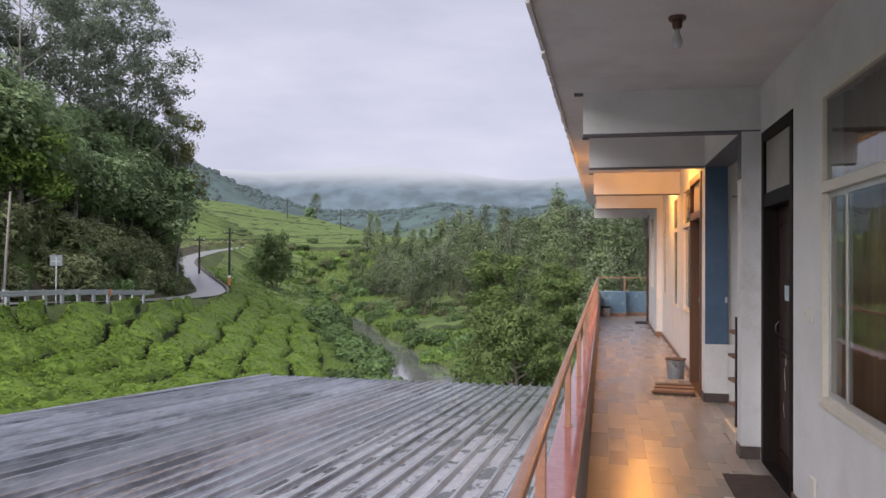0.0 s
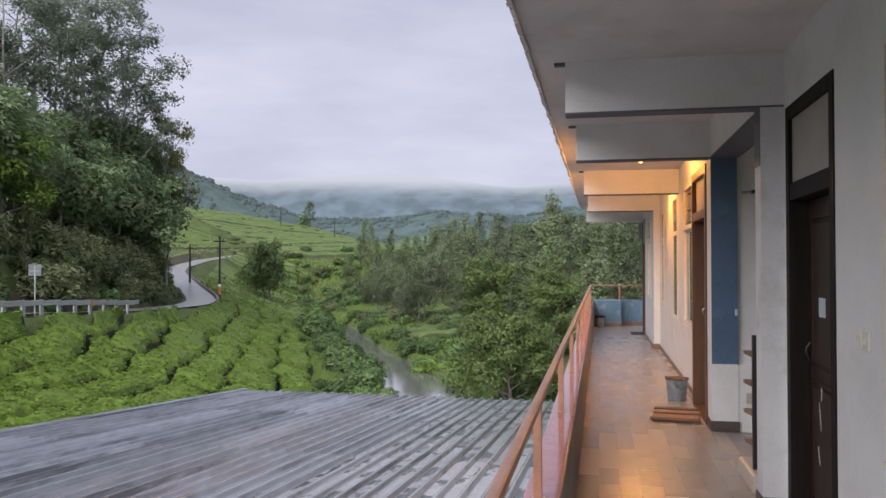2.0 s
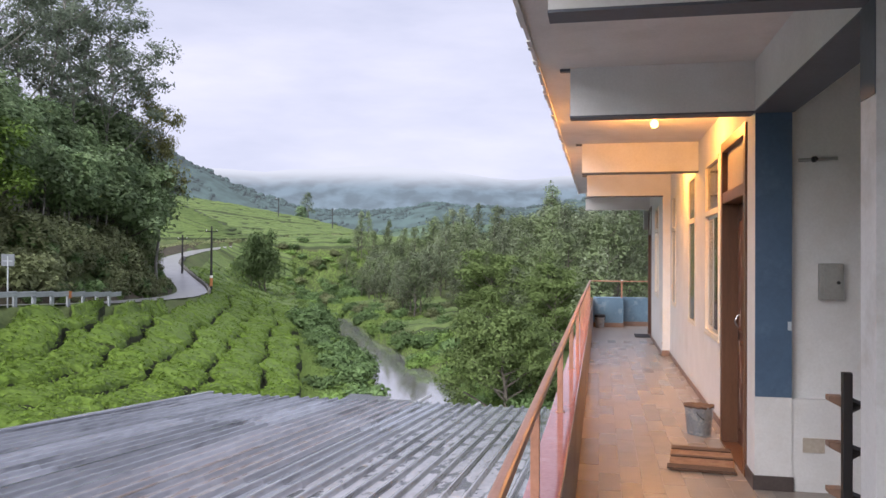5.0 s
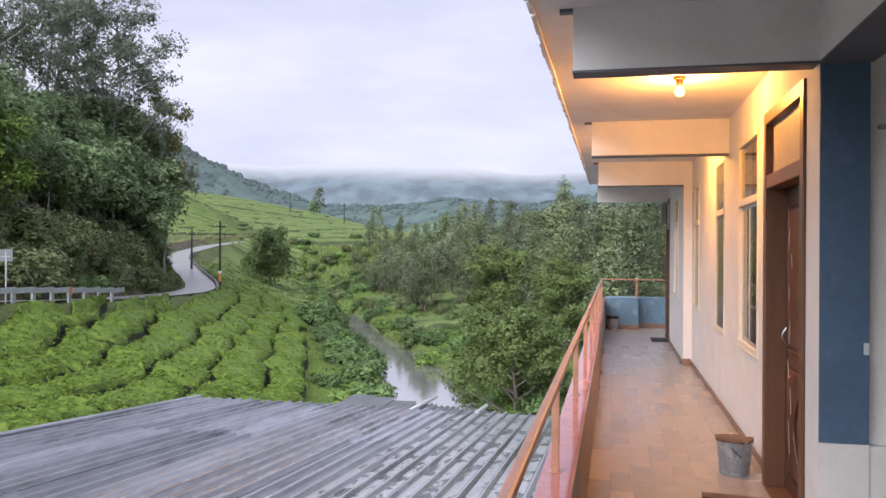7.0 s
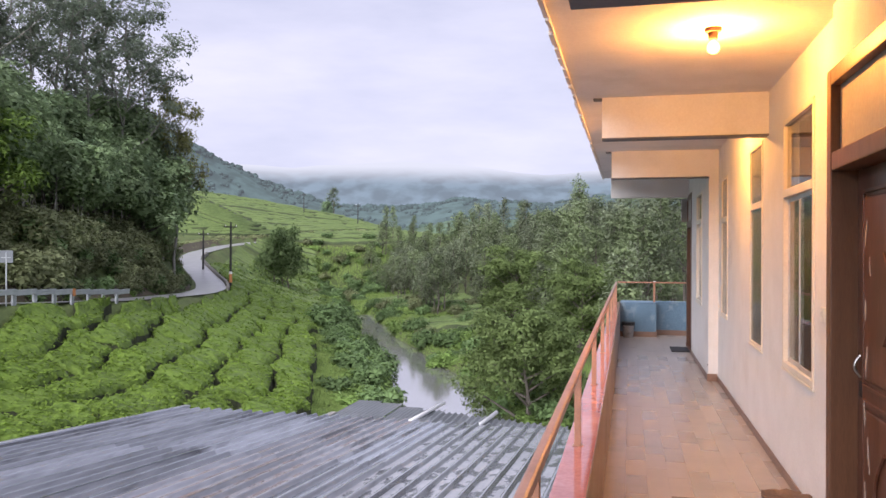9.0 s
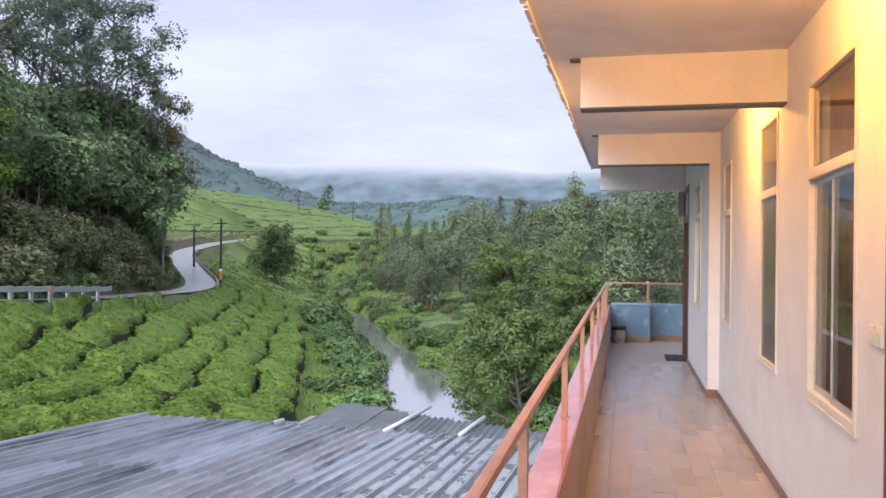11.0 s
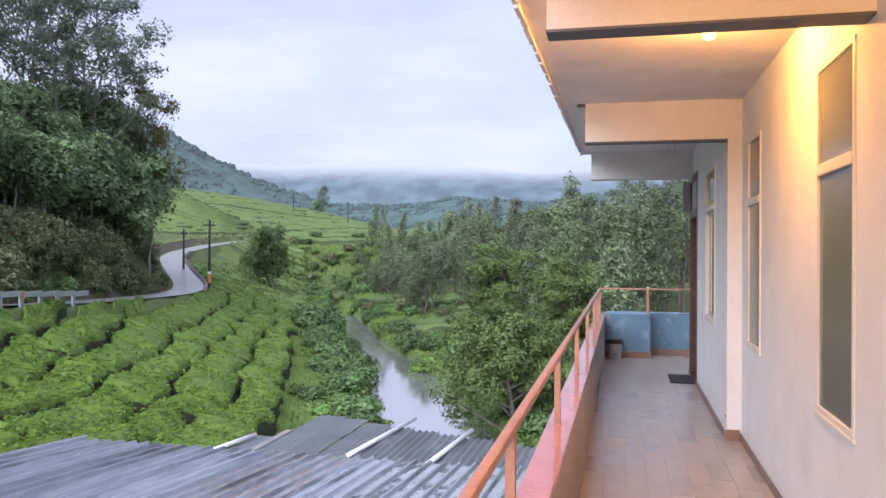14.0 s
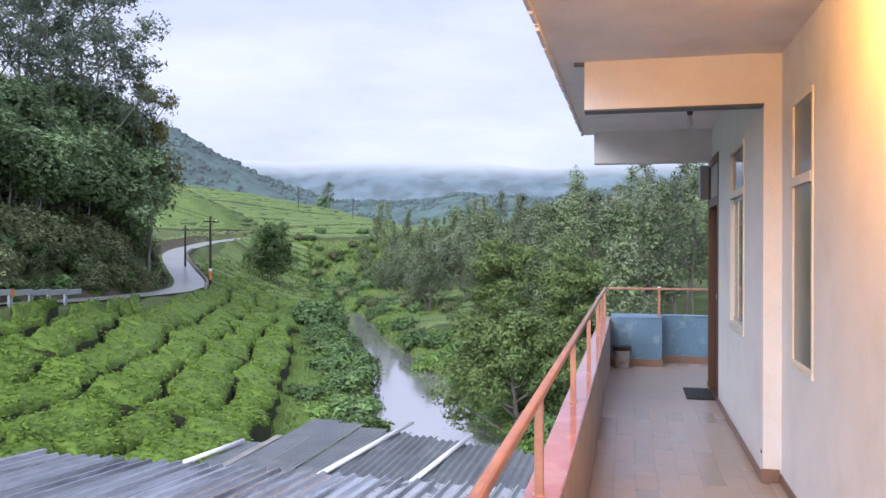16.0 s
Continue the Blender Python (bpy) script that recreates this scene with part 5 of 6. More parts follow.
HILL = ("tree", "hillside wood")
broad = [make_tree("broadleaf_tree", 100 + k, "dense dark green broadleaf tree on the hillside", *HILL, (LEAF_HILL, LEAF_HILL, LEAF_DEEP, LEAF_HILL)[k], BARK_PALE, 7.2, 0.13, 8, 2.5, 270, 1.5, 0.185, 0.45, 0.8, 0.3, 0.7, 0.85, 0.5, 0.4, 0, 0.3, 0.12) for k in range(4)]
full = [make_tree("broadleaf_tree", 150 + k, "dense dark green tree leafy down to its foot", *HILL, (LEAF_DEEP, LEAF_HILL)[k], BARK, 6.5, 0.2, 11, 2.8, 230, 1.4, 0.185, 0.2, 0.85, 0.3, 0.7, 0.85, 0.5, 0.5, 0, 0.3, 0.12) for k in range(2)]
round_tree = make_tree("round_tree", 165, "dark green round-headed tree below the road", "tree", "valley wood", LEAF_ROUND, BARK, 6.0, 0.2, 11, 2.9, 200, 1.35, 0.19, 0.3, 0.85, 0.5, 0.6, 0.8, 0.5, 0.45, 0, 0.3, 0.15)
euc = [make_tree("eucalyptus_tree", 200 + k, "tall sparse eucalyptus with a pale bare trunk", *HILL, LEAF_EUC, BARK_PALE, 17, 0.17, 10, 4.8, 62, 0.95, 0.17, 0.36, 0.8, 0.8, 0.45, 0.2, 0.9, 0.45, 3, 0.5, 0.2) for k in range(3)]
yellow = make_tree("eucalyptus_tree", 230, "sparse yellow-green eucalyptus above the road", *HILL, LEAF_YELLOW, BARK_PALE, 10, 0.2, 8, 3.6, 75, 0.8, 0.15, 0.4, 0.8, 0.7, 0.45, 0.15, 0.9, 0.45, 3, 0.6, 0.3)
slim = [make_tree("slender_tree", 300 + k, "slender pale-trunked tree with a bushy top", *HILL, LEAF_HILL, BARK_PALE, 8.5, 0.12, 8, 2.0, 180, 1.25, 0.18, 0.55, 0.95, 0.4, 0.55, 0.6, 0.6, 0.4) for k in range(2)]
bright = make_tree("bright_tree", 330, "fresh bright green tree at the wood's foot", *HILL, LEAF_BRIGHT, BARK, 5.2, 0.18, 9, 2.6, 240, 1.2, 0.15, 0.35, 0.7, 0.3, 0.55, 0.6, 0.5, 0.4)
WOOD = ("tree", "valley wood")
valley = [make_tree("valley_tree", 400 + k, "grey-green feathery tree of the valley wood", *WOOD, (LEAF_FOREST, LEAF_GREY, LEAF_FOREST, LEAF_GREY)[k], BARK, 10.0, 0.14, 17, 2.5, 74, 0.95, 0.18, 0.22, 1.1, 0.4, 0.42, 0.3, 0.75, 0.72, 0, 0.5, 0.28) for k in range(4)]
spire = [make_tree("spire_tree", 450 + k, "slim pointed tree standing over the valley wood", *WOOD, (LEAF_GREY, LEAF_FOREST)[k], BARK, 13.5, 0.13, 20, 1.9, 70, 0.72, 0.15, 0.3, 1.3, 0.4, 0.4, 0.25, 0.8, 0.8, 0, 0.5, 0.28) for k in range(2)]
river_tree = [make_tree("riverside_tree", 500 + k, "leafy fresh green tree leaning over the river", "tree", "riverside trees", LEAF_RIVER, BARK, 5.4, 0.16, 20, 3.4, 400, 0.98, 0.098, 0.08, 0.65, 0.4, 0.55, 0.5, 0.55, 0.45, 1, 0.4, 0.28) for k in range(2)]
shrub = [make_tree("shrub", 600 + k, "tangled dark green shrub", "shrub", "shrubs", (LEAF_SHRUB, LEAF_BANK, LEAF_SHRUB)[k], BARK, 1.0, 0.05, 6, 1.0, 70, 0.64, 0.14, 0.1, 0.8, 0.2, 0.55, 0.5, 0.6, 0.4, 0, 0.38, 0.25) for k in range(3)]
brush = [make_tree("bank_shrub", 650 + k, "brown-green shrub hanging over the road cutting", "shrub", "bank scrub", LEAF_BANK, BARK, 1.5, 0.05, 8, 1.2, 75, 0.7, 0.14, 0.1, 1.0, 0.3, 0.5, 0.5, 0.6, 0.4, 0, 0.38, 0.25) for k in range(2)]
herb = [make_tree("weed_clump", 700 + k, "fresh green weeds by the river", "weeds", "riverside weeds", LEAF_WEED, BARK, 0.5, 0.03, 5, 0.8, 78, 0.52, 0.12, 0.1, 0.6, 0.2, 0.55, 0.5, 0.5, 0.4, 0, 0.38, 0.25) for k in range(2)]

rng = np.random.default_rng(23)
# hillside wood above the road
for k in range(64):
    s = rng.uniform(42, 104)
    w = float(road_w(s)) - ROAD_HALF - rng.uniform(5.0, 10.0)
    plant(slim[k % 2] if rng.random() < 0.45 else broad[k % 4], w, s, rng.uniform(0.9, 1.2), rng.uniform(0, 360))
for k in range(150):
    s = rng.uniform(40, 112)
    w = float(road_w(s)) - ROAD_HALF - 9 - 34 * rng.random() ** 1.2
    plant((broad + full)[k % 6], w, s, rng.uniform(0.95, 1.4), rng.uniform(0, 360))
for w, s, sc in ((-12.9, 91, 1.2), (-12.8, 95, 1.3), (-13.4, 99, 1.35), (-15.5, 101, 1.2), (-17, 96, 1.5), (-18, 102, 1.4), (-17.5, 90, 1.5), (-15.2, 86, 1.3), (-20, 105, 1.3), (-21, 99, 1.5), (-18.5, 107, 1.1), (-14.6, 104, 1.0)):
    plant((broad[3], broad[0], broad[1])[int(s) % 3], w - 1.4, s, sc, s * 37)
for w, s, sc in ((-15.5, 95, 1.25), (-16, 89, 1.4), (-17.5, 93, 1.45), (-18, 85, 1.3), (-19, 90, 1.5), (-20.5, 84, 1.35), (-21, 79, 1.3), (-22, 88, 1.4), (-23, 74, 1.2)):
    plant(euc[int(s) % 3], w, s, sc, s * 53)
for w, s, sc in ((-11.9, 96, 1.75), (-13.0, 95, 1.6)):
    plant(yellow, w, s, sc, s * 29, wide=1.05)
for w, s, sc in ((-11.8, 90, 1.3), (-12.0, 93, 1.5), (-12.1, 97, 1.55), (-12.9, 100, 1.5), (-13.6, 94, 1.85), (-14.8, 98, 1.9), (-15.8, 93, 2.0), (-17.5, 96, 2.05)):
    plant((full[1], broad[0], broad[1])[int(s) % 3], w - 1.8, s, 0.95 * sc, s * 41, wide=min(sc, 1.25))
for k in range(30):
    s = rng.uniform(46, 80)
    w = float(road_w(s)) - ROAD_HALF - rng.uniform(11, 30)
    plant(euc[k % 3], w, s, rng.uniform(0.85, 1.15), rng.uniform(0, 360))
plant(bright, -18.4, 58, 1.25, 20)
plant(bright, -20.6, 56, 1.3, 200)
# bank scrub over the road
for k in range(180):
    s = rng.uniform(40, 106)
    w = float(road_w(s)) - ROAD_HALF - rng.uniform(1.2 if s < 85 else 2.8, 6.5)
    plant((brush + brush + shrub)[k % 7], w, s, rng.uniform(0.8, 1.5), rng.uniform(0, 360))
# valley wood beyond the river
for k in range(205):
    s = 58 + 125 * rng.random() ** 1.1
    w = float(river_c(s) + river_h(s)) + 6 + 36 * rng.random()
    if w < 24 and s < 108:
        continue
    m = spire[k % 2] if w > 29 and rng.random() < 0.25 else valley[k % 4]
    plant(m, w, s, (0.72 + 0.5 * float(step(17, 37, w))) * rng.uniform(0.75, 1.1), rng.uniform(0, 360))
# trees near the river
for w, s, sc in ((14.6, 47.6, 1.1), (24.5, 66, 1.15), (28, 72, 1.0), (18, 40, 0.7)):
    plant(river_tree[int(s) % 2], w, s, sc, rng.uniform(0, 360))
for w, s, sc in ((-2.4, 148, 1.5), (0.2, 149, 1.3), (-1.0, 150, 1.7)):
    plant(round_tree, w, s, sc, s * 40, wide=1.0)
for k in range(90):      # scrub on the valley floor
    s = rng.uniform(112, 186)
    plant((shrub[0], herb[0], shrub[2], herb[1])[k % 4], rng.uniform(-5, 13) if k % 2 else float(river_c(s)) + rng.choice([-1, 1]) * (float(river_h(s)) + rng.uniform(0.6, 4)), s, rng.uniform(0.7, 1.3), rng.uniform(0, 360))
for k in range(70):      # shrubs on the rise below the upper road
    s = rng.uniform(160, 198)
    w = rng.uniform(4, 22) if s < 182 else rng.uniform(-6, 22)
    if abs(w - float(road_w(s))) > ROAD_HALF + 1.5:
        plant((shrub + herb)[k % 5], w, s, rng.uniform(1.0, 1.9), rng.uniform(0, 360))
for k in range(26):      # undergrowth round the riverside tree
    plant((shrub[0], herb[k % 2], shrub[2])[k % 3], rng.uniform(15.4, 20), rng.uniform(42, 54), rng.uniform(0.8, 1.3), rng.uniform(0, 360))
for k in range(60):      # lush growth between the tea and the river
    s = rng.uniform(42, 112)
    plant((herb[0], herb[1], shrub[0], herb[0], shrub[2])[k % 5], rng.uniform(4.8, float(river_c(s) - river_h(s)) - 0.4), s, rng.uniform(0.8, 1.5), rng.uniform(0, 360))
for k in range(46):      # low weeds at the tea field's edge
    plant(herb[k % 2], rng.uniform(2.3, 5.0), rng.uniform(42, 84), rng.uniform(0.4, 0.7), rng.uniform(0, 360))
plant(shrub[0], 4.4, 56, 1.0, 10, wide=1.15)
for w, s, sc in ((4.6, 99, 2.0), (6.2, 101, 2.3), (5.4, 104, 2.2), (7.2, 99, 1.7), (6.8, 106, 2.0)):
    plant(shrub[(0, 2)[int(s) % 2]], w, s, sc, s * 31)
for k in range(64):      # low scrub of the meadow
    s = rng.uniform(70, 140)
    plant((herb + shrub)[k % 5], rng.uniform(14.5, 26), s, rng.uniform(0.8, 1.5), rng.uniform(0, 360))
for k in range(40):      # thin wood before the far hill
    s = rng.uniform(150, 190)
    plant((valley + spire)[k % 6], rng.uniform(20, 50), s, rng.uniform(0.6, 0.85), rng.uniform(0, 360))
plant(spire[1], 13.4, 284, 0.78, 10, wide=1.7)
plant(full[0], 11.2, 284, 0.75, 60)
plant(full[1], 24, 296, 0.35, 60)
for w, s, sc in ((27, 80, 1.3), (25, 88, 1.3)):
    plant(river_tree[int(s) % 2], w, s, sc, s * 71)


def rough_growth(name, count, place, size, mat, label, seed):
    """Low leafy clumps strewn over a slope: domes of small bent leaves, joined."""
    r = np.random.default_rng(seed)
    w, s = place(r, count)
    gz0 = ground_z(w, s)
    size = size * r.uniform(0.5, 1.3, len(w))
    lv, n = [], 26
    for k in range(n):
        a, e = r.uniform(0, 2 * np.pi, len(w)), np.arcsin(r.uniform(0.05, 1, len(w)))
        rad = size * r.uniform(0.75, 1.1, len(w))
        x, y = to_world(w, s)
        c = np.c_[x + rad * np.cos(a) * np.cos(e), y + rad * np.sin(a) * np.cos(e), gz0 - 0.1 + 0.75 * rad * np.sin(e)]
        u = r.normal(size=(len(w), 3))
        u /= np.linalg.norm(u, axis=1)[:, None]
        v = np.cross(u, r.normal(size=(len(w), 3)))
        v /= np.linalg.norm(v, axis=1)[:, None]
        h = (size * r.uniform(0.22, 0.36, len(w)))[:, None]
        lv.append(np.stack([c - u * h, c - v * h * 0.5, c + u * h, c + v * h * 0.5], 1))
    lv = np.concatenate(lv).reshape(-1, 3)
    tagged(raw(name, lv, np.arange(len(lv)).reshape(-1, 4), mat), label, "weeds", kind="stuff")


def below_road(r, n):
    w, s = r.uniform(-12, 7, n), r.uniform(100, 186, n)
    keep = (w > road_w(s) + ROAD_HALF + np.interp(s, [130, 160], [1.2, 5.0])) & (noise2(w / 4, s / 5, 77) > 0.3) & (np.abs(w - river_c(s)) > river_h(s) + 0.8)
    return w[keep], s[keep]


def over_cutting(r, n):
    s = r.uniform(96, 232, n)
    w = road_w(s) - ROAD_HALF - 1.6 - 2.4 * r.random(n) ** 1.5
    return w, s


rough_growth("slope_weeds", 2300, below_road, 1.0, LEAF_TURF, "fresh green weeds covering the slope below the road", 81)
rough_growth("slope_scrub", 420, below_road, 1.0, LEAF_SHRUB, "dark green scrub dotted over the slope below the road", 83)
rough_growth("cutting_scrub", 700, over_cutting, 0.6, LEAF_BANK, "brown-green scrub hanging over the earth cutting", 82)
# weeds and scrub along both banks
for k in range(170):
    s = rng.uniform(40, 130)
    left = rng.random() < 0.38
    gap = 0.3 + 2.6 * rng.random() ** 1.4 if left else rng.uniform(0.2, 6.0)
    w = float(river_c(s)) + (-1 if left else 1) * (float(river_h(s)) + gap)
    x, y = to_world(w, s)
    if y < 40 and x > -13:
        continue
    weed = rng.random() < (0.8 if left else 0.6)
    plant((herb[k % 2] if weed else shrub[(0, 2)[k % 2]]), w, s, rng.uniform(0.7, 1.5) if weed else rng.uniform(0.5, 0.95), rng.uniform(0, 360))
for k in range(80):      # low growth on the cutting
    s = rng.uniform(40, 112)
    plant((brush + shrub + herb[:1])[k % 6], float(road_w(s)) - ROAD_HALF - rng.uniform(0.7, 3.0), s, rng.uniform(0.5, 0.9), rng.uniform(0, 360))
for m in broad + full + euc + slim + valley + spire + river_tree + shrub + brush + herb + [yellow, bright, round_tree]:
    for o in list(m.children_recursive) + [m]:
        bpy.data.objects.remove(o)

# ---- lower buildings ----
def corrugated(name, nx, ny, x0, x1, y0, y1, pitch, depth, zf, mat, parent, along="y", soft=False, trough=None):
    """A corrugated sheet; zf(x, y) is its plane."""
    if along == "y":
        xs = np.arange(x0, x1 + 1e-6, pitch / 16)
        ys = np.linspace(y0, y1, ny)
        wave = lambda X, Y: depth * (np.clip(np.cos((X - x0) * 2 * math.pi / pitch) * 5.5 - 3.6, -1, 1) if not soft else np.cos((X - x0) * 2 * math.pi / pitch))
    else:
        xs, ys = np.linspace(x0, x1, nx), np.arange(y0, y1 + 1e-6, pitch / 6)
        wave = lambda X, Y: depth * np.clip(np.cos((Y - y0) * 2 * math.pi / pitch) * 1.6, -1, 1)
    X, Y = np.meshgrid(xs, ys)
    Z = zf(X, Y) + wave(X, Y)
    i = np.arange(X.size).reshape(X.shape)
    q = np.stack([i[:-1, :-1], i[:-1, 1:], i[1:, 1:], i[1:, :-1]], -1).reshape(-1, 4)
    ob = raw(name, np.c_[X.ravel(), Y.ravel(), Z.ravel()], q, mat, parent)
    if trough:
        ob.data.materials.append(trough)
        ob.data.materials.append(RIB_SHADE_DIRT)
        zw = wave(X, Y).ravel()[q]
        # right flank of each rib is coloured darker, painted shadow plus grime stains
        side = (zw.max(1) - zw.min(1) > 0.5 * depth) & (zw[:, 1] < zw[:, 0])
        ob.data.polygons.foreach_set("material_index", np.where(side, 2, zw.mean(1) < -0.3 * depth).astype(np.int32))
    return ob


R1 = (-10.2, -0.42, -8.0, 21.7)
roof_z = lambda x, y: -2.16 - 0.078 * (y - 21.7)
shed = thing("metal_roof_building", "long low building under a weathered corrugated metal roof", "building")
part("wall", box((R1[0] + 0.5, R1[2] + 0.5, -6.6), (R1[1] - 0.1, R1[3] - 0.6, -2.35)), PLASTER, shed)
roof = thing("roof", "", "")
roof.parent = shed
for q_ in ("label", "category"):
    if q_ in roof:
        del roof[q_]
rng = np.random.default_rng(3)
sheet_w, sheet_l = 0.815, 5.1
cols = int((R1[1] - R1[0]) / sheet_w)
BROWN_COLS = (5, 6)
for c in range(cols):
    for r in range(6):
        ya = R1[3] - sheet_l * (r + 1)
        jig = rng.uniform(-0.04, 0.04) if r else rng.uniform(-0.05, 0.03)
        xa = R1[0] + c * sheet_w
        lift = 0.0025 * (c % 2) + 0.008 * r + rng.uniform(0, 0.003)
        # left columns mostly get a darker blue sheet, painting in their weaker reflection
        skin = SHEET_BROWN if c in BROWN_COLS else SHEET_BLUE if c < 5 and rng.random() < 0.8 else SHEET
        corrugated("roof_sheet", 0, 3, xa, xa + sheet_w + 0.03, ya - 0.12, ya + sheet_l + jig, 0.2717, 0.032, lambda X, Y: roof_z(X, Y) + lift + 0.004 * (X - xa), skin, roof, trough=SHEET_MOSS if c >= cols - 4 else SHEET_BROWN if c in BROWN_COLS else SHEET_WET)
# left eave strip and screws
bm = box((R1[0] - 0.10, R1[2], -0.02), (R1[0] + 0.02, R1[3] + 0.02, 0.03), 0.01)
for v in bm.verts:
    v.co.z += roof_z(v.co.x, v.co.y) + 0.04
part("eave_trim", bm, SHEET, roof)
R2 = (-11.9, -1.0, 25.0, 32.9)
low = thing("low_shed", "lower shed under an old dark corrugated roof", "building")
part("wall", box((R2[0] + 0.4, R2[2] + 0.4, -7.6), (R2[1] - 0.4, R2[3] - 0.4, -5.2)), CONCRETE, low)
low_z = lambda x, y: -4.66 - 0.004 * (y - 31) + 0 * x
roof2 = thing("roof", "", "")
roof2.parent = low
for q_ in ("label", "category"):
    if q_ in roof2:
        del roof2[q_]
for c in range(11):
    xa = R2[0] + c * 0.99
    back = 32.6 if c == 0 else 36.1 - 0.36 * (xa + 10.9)
    for r in range(4):
        ya, long = R2[2] + r * (back - R2[2]) / 4, (back - R2[2]) / 4
        old = c < 4
        lift = 0.004 * (c % 2) + 0.012 * (3 - r) + (0.05 if c in (1, 2) else 0.0)
        corrugated("roof_sheet", 0, 3, xa, xa + 1.0, ya - 0.05, ya + long + 0.03 + rng.uniform(-0.03, 0.03), 0.241 if not old else 0.16, 0.036 if not old else 0.010, lambda X, Y: low_z(X, Y) + lift, SHEET_OLD, roof2, "y", True)
part("ledge", box((-11.10, 29.0, -4.80), (-10.86, 33.3, -4.56), 0.01), CONCRETE, roof2, "dark raised ledge")
for x0, y0, x1, y1 in ((-12.15, 29.5, -11.75, 32.25), (-7.95, 29.2, -7.25, 36.1), (-5.35, 29.2, -4.85, 34.7)):
    bm = tube((x0, y0, low_z(x0, y0) + 0.12), (x1, y1, low_z(x1, y1) + 0.12), 0.075, sides=12)
    tagged(part("roof_pipe", bm, PIPE, smooth=True), "white plastic pipe lying on the dark roof", "pipe", "roof pipes")
tagged(part("wall_below", box((-0.20, Y0, -6.6), (1.6, 20.2, -0.17)), PLASTER), "plain lower storey below the gallery", "wall", kind="structure")

# ---- roadside things ----
guard = thing("guard_rail", "galvanised road guard rail with posts", "guard rail")
sl = np.arange(19.2, 59.9, 1.5)
gp = []
for s in sl:
    w = float(road_w(s)) + ROAD_HALF + 0.15
    x, y = to_world(w, s)
    gp.append((x, y, float(road_z(s))))
for a, b in zip(gp, gp[1:]):
    d = Vector(b) - Vector(a)
    ang = math.degrees(math.atan2(d.y, d.x))
    bm = bmesh.new()
    for z in (0.48, 0.66):
        add_box(bm, (-0.02, -0.03, z - 0.065), (d.length + 0.02, 0.03, z + 0.065), 0.02)
    add_box(bm, (0, -0.012, 0.54), (d.length, 0.012, 0.60))
    part("rail_beam", bm, GUARD, guard).matrix_world = pose(*a, rz=ang)
    gpost = part("guard_post", box((-0.13, 0.03, -0.5), (0.13, 0.16, 0.76), 0.01), GUARD, guard)
    gpost.matrix_world = pose(*a, rz=ang)
    if gp.index(a) == 23:
        part("reflector", box((-0.13, -0.05, 0.35), (0.13, -0.032, 0.8), 0.004), ORANGE, gpost, "orange reflector")
x, y = to_world(-13.2, 48.8)
sg = thing("road_sign", "square road sign on a thin post seen from behind", "sign", (x, y, float(road_z(48.8)) - 0.2))
part("pole", tube((0, 0, 0), (0, 0, 2.9), 0.04), GUARD, sg)
part("plate", box((-0.42, -0.02, 2.35), (0.42, 0.0, 3.0), 0.01), SIGN, sg)
part("bracket", box((-0.3, -0.04, 2.6), (0.3, -0.021, 2.65), 0.005), GUARD, sg)


def power_pole(w, s, h, band):
    x, y = to_world(w, s)
    z = float(ground_z(w, s)) - 0.3
    p = thing("power_pole", "dark utility pole with a crossarm beside the road", "pole", (x, y, z), "utility poles")
    part("shaft", tube((0, 0, 0), (0, 0, h), 0.17, 0.11), POLE, p)
    part("crossarm", box((-0.8, -0.06, h - 0.7), (0.8, 0.06, h - 0.56), 0.01), POLE, p)
    for q in (-0.7, 0.0, 0.7):
        part("insulator", tube((q, 0, h - 0.56), (q, 0, h - 0.36), 0.05, 0.03), PIPE, p)
    if band:
        part("band", tube((0, 0, 1.3), (0, 0, 2.3), 0.185, 0.18, 14), ORANGE, p, "orange and white reflective band")
        part("band", tube((0, 0, 2.3), (0, 0, 2.6), 0.182, 0.18, 14), PIPE, p, "white band")
    return Vector((x, y, z + h - 0.36))


for w_far, s_far in ((19.5, 250), (28.5, 250), (3.0, 262)):
    power_pole(w_far, s_far, 7.5, False)
tops = [power_pole(-6.3, 102, 8.6, True), power_pole(-11.7, 121, 6.0, False), power_pole(-25, 60, 8.5, False)]
x, y = to_world(-16.45, 50)
lean_pole = thing("leaning_pole", "pale thin leaning post with a white painted foot beside the road", "pole", (x, y, float(ground_z(-16.45, 50)) - 0.3))
z0 = float(ground_z(-16.45, 50)) - 0.3
part("shaft", tube((0, 0, 0), (0.42, 0.05, 5.35 - z0), 0.09, 0.065), BARK_PALE, lean_pole)
part("band", tube((0.0, 0, 0.6), (0.06, 0.01, 1.2), 0.10, 0.098, 12), PIPE, lean_pole, "white painted band")
wires = [(tops[0], tops[1]), (tops[2], tops[0])]
for a, b in wires:
    w_ = thing("overhead_wire", "thin dark overhead wires between poles", "wire", group="overhead wires")
    for q in (-0.7, 0.7):
        bm = bmesh.new()
        pts = [a.lerp(b, i / 12) + Vector((q, 0, -1.2 * (1 - (2 * i / 12 - 1) ** 2))) for i in range(13)]
        for p, r in zip(pts, pts[1:]):
            add_tube(bm, p, r, 0.02, sides=4, caps=False)
        part("strand", bm, POLE, w_)


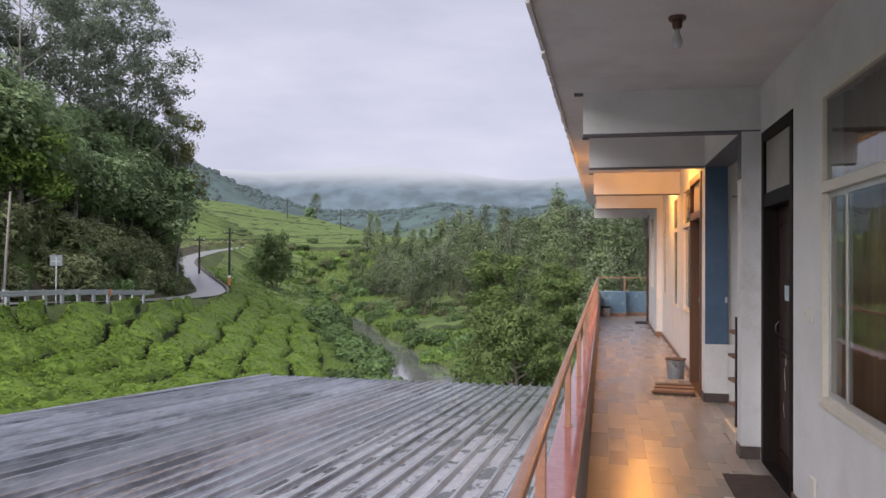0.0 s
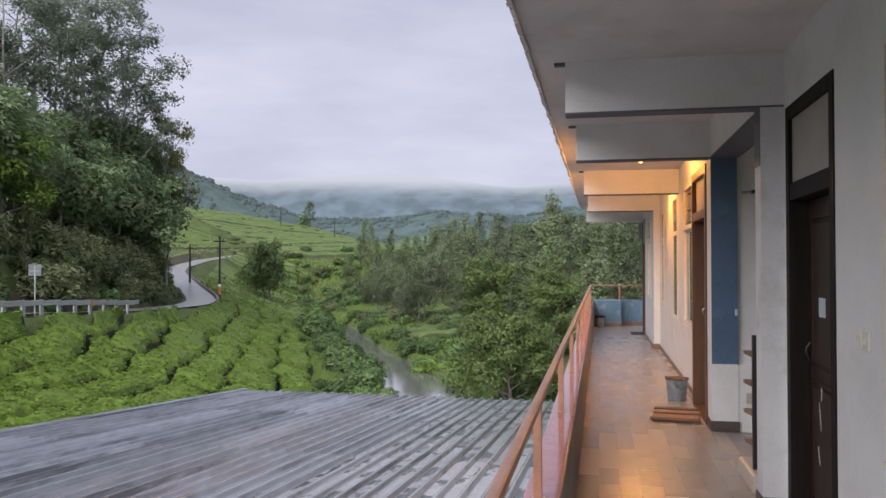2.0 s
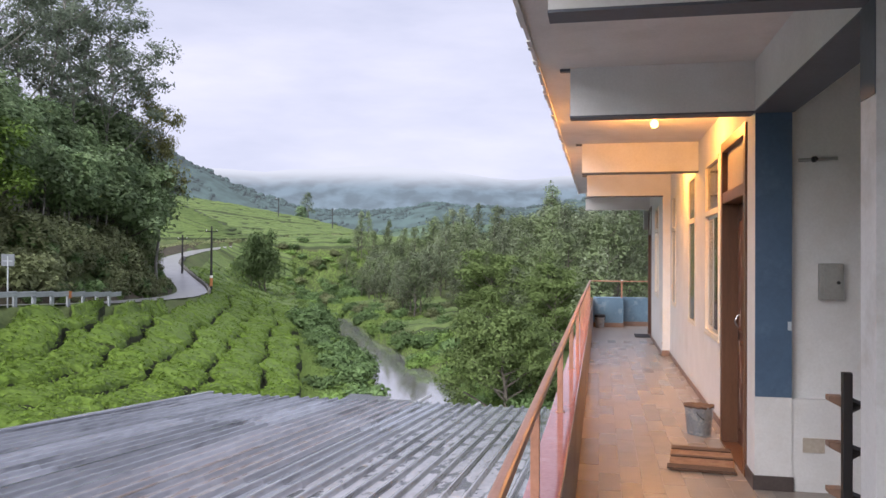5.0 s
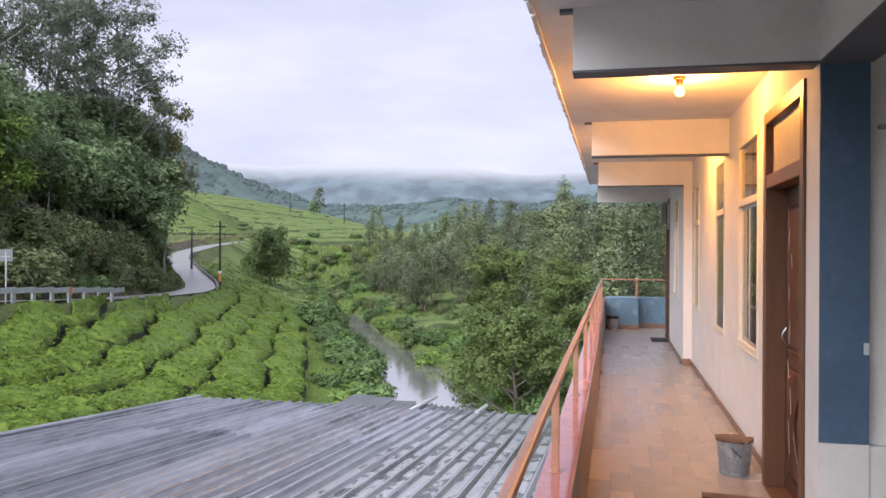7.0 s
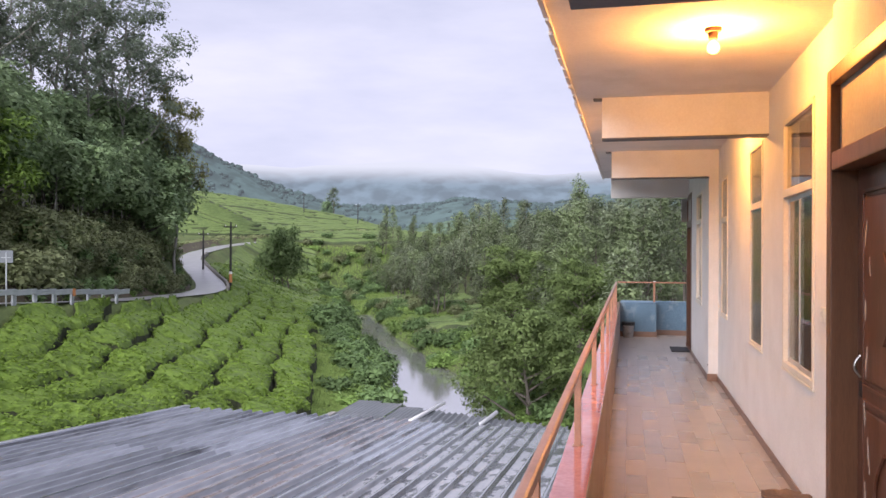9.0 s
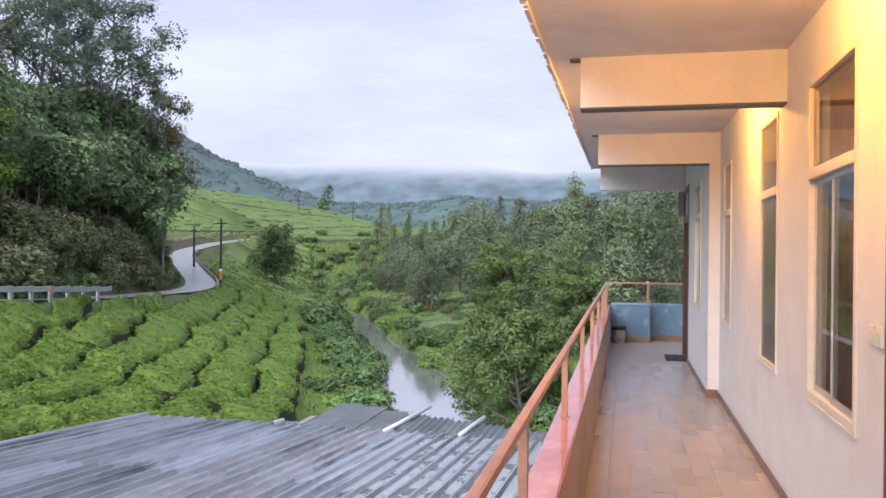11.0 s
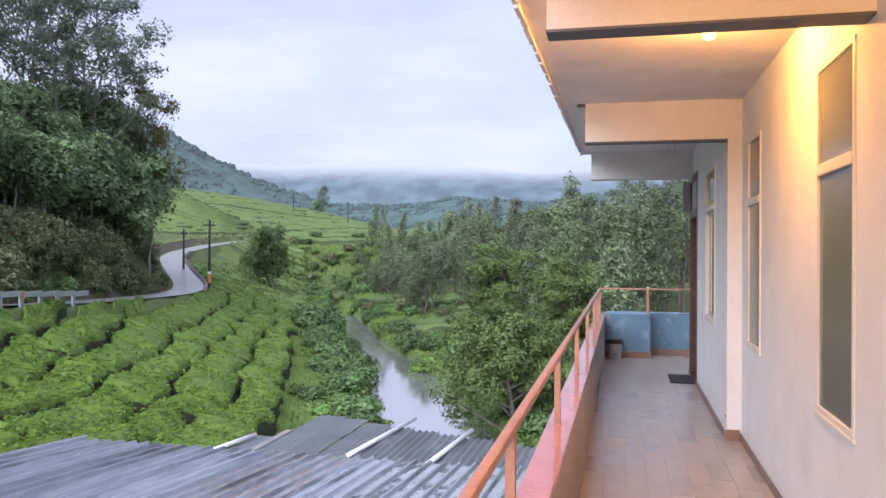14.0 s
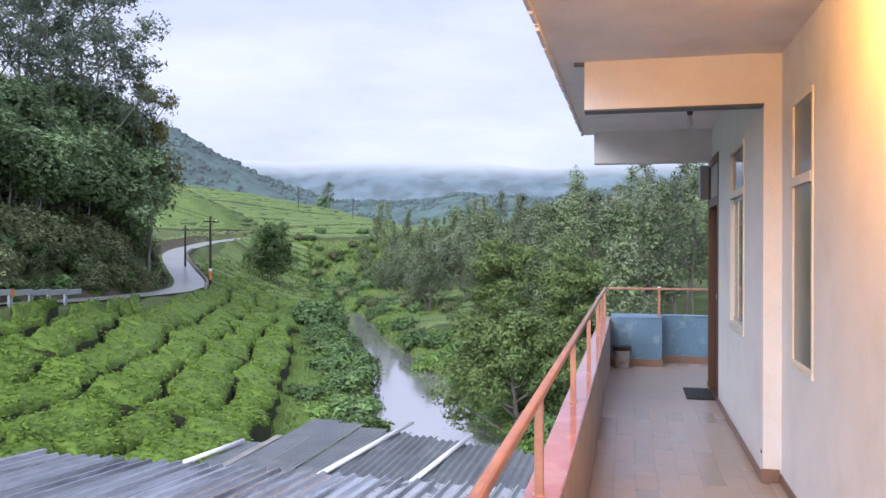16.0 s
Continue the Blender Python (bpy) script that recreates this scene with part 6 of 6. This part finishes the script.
# ---- far slopes and mist ----
def mist(name, base, fog, z_clear, z_fog, near_fog, scale=0.02):
    """Distant slope with haze painted in: blends by height into a glowing fog colour."""
    m = bpy.data.materials.new(name)
    m.use_nodes = True
    n, l = m.node_tree.nodes, m.node_tree.links
    b = n["Principled BSDF"]
    geo, sep, mr = n.new("ShaderNodeNewGeometry"), n.new("ShaderNodeSeparateXYZ"), n.new("ShaderNodeMapRange")
    n1, n2, n3 = n.new("ShaderNodeTexNoise"), n.new("ShaderNodeTexNoise"), n.new("ShaderNodeMath")
    n1.inputs["Scale"].default_value, n1.inputs["Detail"].default_value = scale, 6
    n2.inputs["Scale"].default_value, n2.inputs["Detail"].default_value = 0.006, 3
    l.new(geo.outputs["Position"], n1.inputs["Vector"])
    l.new(geo.outputs["Position"], n2.inputs["Vector"])
    ramp = n.new("ShaderNodeValToRGB")
    ramp.color_ramp.elements[0].position, ramp.color_ramp.elements[1].position = 0.4, 0.6
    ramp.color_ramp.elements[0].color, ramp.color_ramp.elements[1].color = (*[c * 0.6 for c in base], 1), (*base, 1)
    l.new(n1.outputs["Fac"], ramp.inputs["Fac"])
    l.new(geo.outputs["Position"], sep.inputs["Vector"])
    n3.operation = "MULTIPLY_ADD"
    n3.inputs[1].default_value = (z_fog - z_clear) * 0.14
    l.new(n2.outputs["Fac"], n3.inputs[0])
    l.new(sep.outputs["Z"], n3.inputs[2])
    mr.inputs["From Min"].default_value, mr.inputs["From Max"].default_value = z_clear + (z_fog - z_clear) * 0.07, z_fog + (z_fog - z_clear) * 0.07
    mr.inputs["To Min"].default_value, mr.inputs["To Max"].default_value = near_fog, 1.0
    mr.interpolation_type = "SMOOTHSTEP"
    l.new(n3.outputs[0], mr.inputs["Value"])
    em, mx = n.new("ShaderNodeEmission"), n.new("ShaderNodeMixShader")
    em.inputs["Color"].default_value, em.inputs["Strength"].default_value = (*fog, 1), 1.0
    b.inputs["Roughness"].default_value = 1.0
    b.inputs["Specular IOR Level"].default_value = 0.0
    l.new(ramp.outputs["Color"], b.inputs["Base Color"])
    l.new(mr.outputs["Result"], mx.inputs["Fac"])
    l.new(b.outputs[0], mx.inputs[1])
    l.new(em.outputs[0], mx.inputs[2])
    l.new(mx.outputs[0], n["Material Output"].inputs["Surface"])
    return m


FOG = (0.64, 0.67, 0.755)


def ridge(name, dist, heights, base_z, depth, mat, dark, seed, rough, grove, trees):
    """A far ridge round the valley's head with its woods; heights at bearings in degrees left of the gallery's axis."""
    rng = np.random.default_rng(seed)
    az, hz = zip(*heights)

    def surface(A, F):
        D = dist + depth * F
        X, Y = -np.sin(A) * D, np.cos(A) * D
        top = np.interp(np.degrees(A), az, hz) + rough * (fbm(A * 9, A * 0, seed, 3) - 0.5)
        Z = base_z + (top - base_z) * np.sin(F * math.pi / 2) + rough * 1.2 * (fbm(X / (depth * 0.35), Y / (depth * 0.35), seed + 3, 4) - 0.5) * (1 - F) * np.minimum(1, F * 5)
        return X, Y, Z

    A, F = np.meshgrid(np.radians(np.linspace(-14, 62, 500)), np.linspace(0, 1, 22))
    X, Y, Z = surface(A, F)
    i = np.arange(A.size).reshape(A.shape)
    q = np.stack([i[:-1, :-1], i[:-1, 1:], i[1:, 1:], i[1:, :-1]], -1).reshape(-1, 4)[:, ::-1]
    q = np.concatenate([q[:, :3], q[:, [0, 2, 3]]])
    tagged(raw(name, np.c_[X.ravel(), Y.ravel(), Z.ravel()], q, mat, None, True), "misty blue-green distant mountain slope under low cloud", "backdrop", kind="structure")
    if not trees:
        return
    # rounded tree crowns in groves and along the crest
    n = trees * 4
    a, f = np.radians(rng.uniform(-8, 40, n)), np.where(rng.random(n) < 0.35, rng.uniform(0.9, 1.0, n), rng.uniform(0.05, 1.0, n))
    tx, ty, tz = surface(a, f)
    keep = fbm(tx / (depth * 0.10), ty / (depth * 0.10), seed + 5, 2) > 0.55
    tx, ty, tz = (v[keep][:trees] for v in (tx, ty, tz))
    ball = bmesh.new()
    bmesh.ops.create_icosphere(ball, subdivisions=1, radius=1)
    bv, bq = np.array([v.co[:] for v in ball.verts]), np.array([[v.index for v in fc.verts] for fc in ball.faces])
    ball.free()
    m = len(tx)
    size = grove * rng.uniform(0.4, 1.0, (m, 1, 1)) ** 1.5 * np.concatenate([rng.uniform(0.8, 1.3, (m, 1, 2)), rng.uniform(0.6, 1.1, (m, 1, 1))], 2)
    tv = bv[None] * (1 + 0.5 * (rng.random((m, len(bv), 1)) - 0.5)) * size + np.stack([tx, ty, tz + size[:, 0, 2] * 0.35], 1)[:, None]
    tq = bq[None] + (np.arange(m) * len(bv))[:, None, None]
    tagged(raw(name.replace("backdrop_ridge", "woods"), tv.reshape(-1, 3), tq.reshape(-1, 3), dark, None, True), "dark misty woods on a distant slope", "woods", kind="stuff")


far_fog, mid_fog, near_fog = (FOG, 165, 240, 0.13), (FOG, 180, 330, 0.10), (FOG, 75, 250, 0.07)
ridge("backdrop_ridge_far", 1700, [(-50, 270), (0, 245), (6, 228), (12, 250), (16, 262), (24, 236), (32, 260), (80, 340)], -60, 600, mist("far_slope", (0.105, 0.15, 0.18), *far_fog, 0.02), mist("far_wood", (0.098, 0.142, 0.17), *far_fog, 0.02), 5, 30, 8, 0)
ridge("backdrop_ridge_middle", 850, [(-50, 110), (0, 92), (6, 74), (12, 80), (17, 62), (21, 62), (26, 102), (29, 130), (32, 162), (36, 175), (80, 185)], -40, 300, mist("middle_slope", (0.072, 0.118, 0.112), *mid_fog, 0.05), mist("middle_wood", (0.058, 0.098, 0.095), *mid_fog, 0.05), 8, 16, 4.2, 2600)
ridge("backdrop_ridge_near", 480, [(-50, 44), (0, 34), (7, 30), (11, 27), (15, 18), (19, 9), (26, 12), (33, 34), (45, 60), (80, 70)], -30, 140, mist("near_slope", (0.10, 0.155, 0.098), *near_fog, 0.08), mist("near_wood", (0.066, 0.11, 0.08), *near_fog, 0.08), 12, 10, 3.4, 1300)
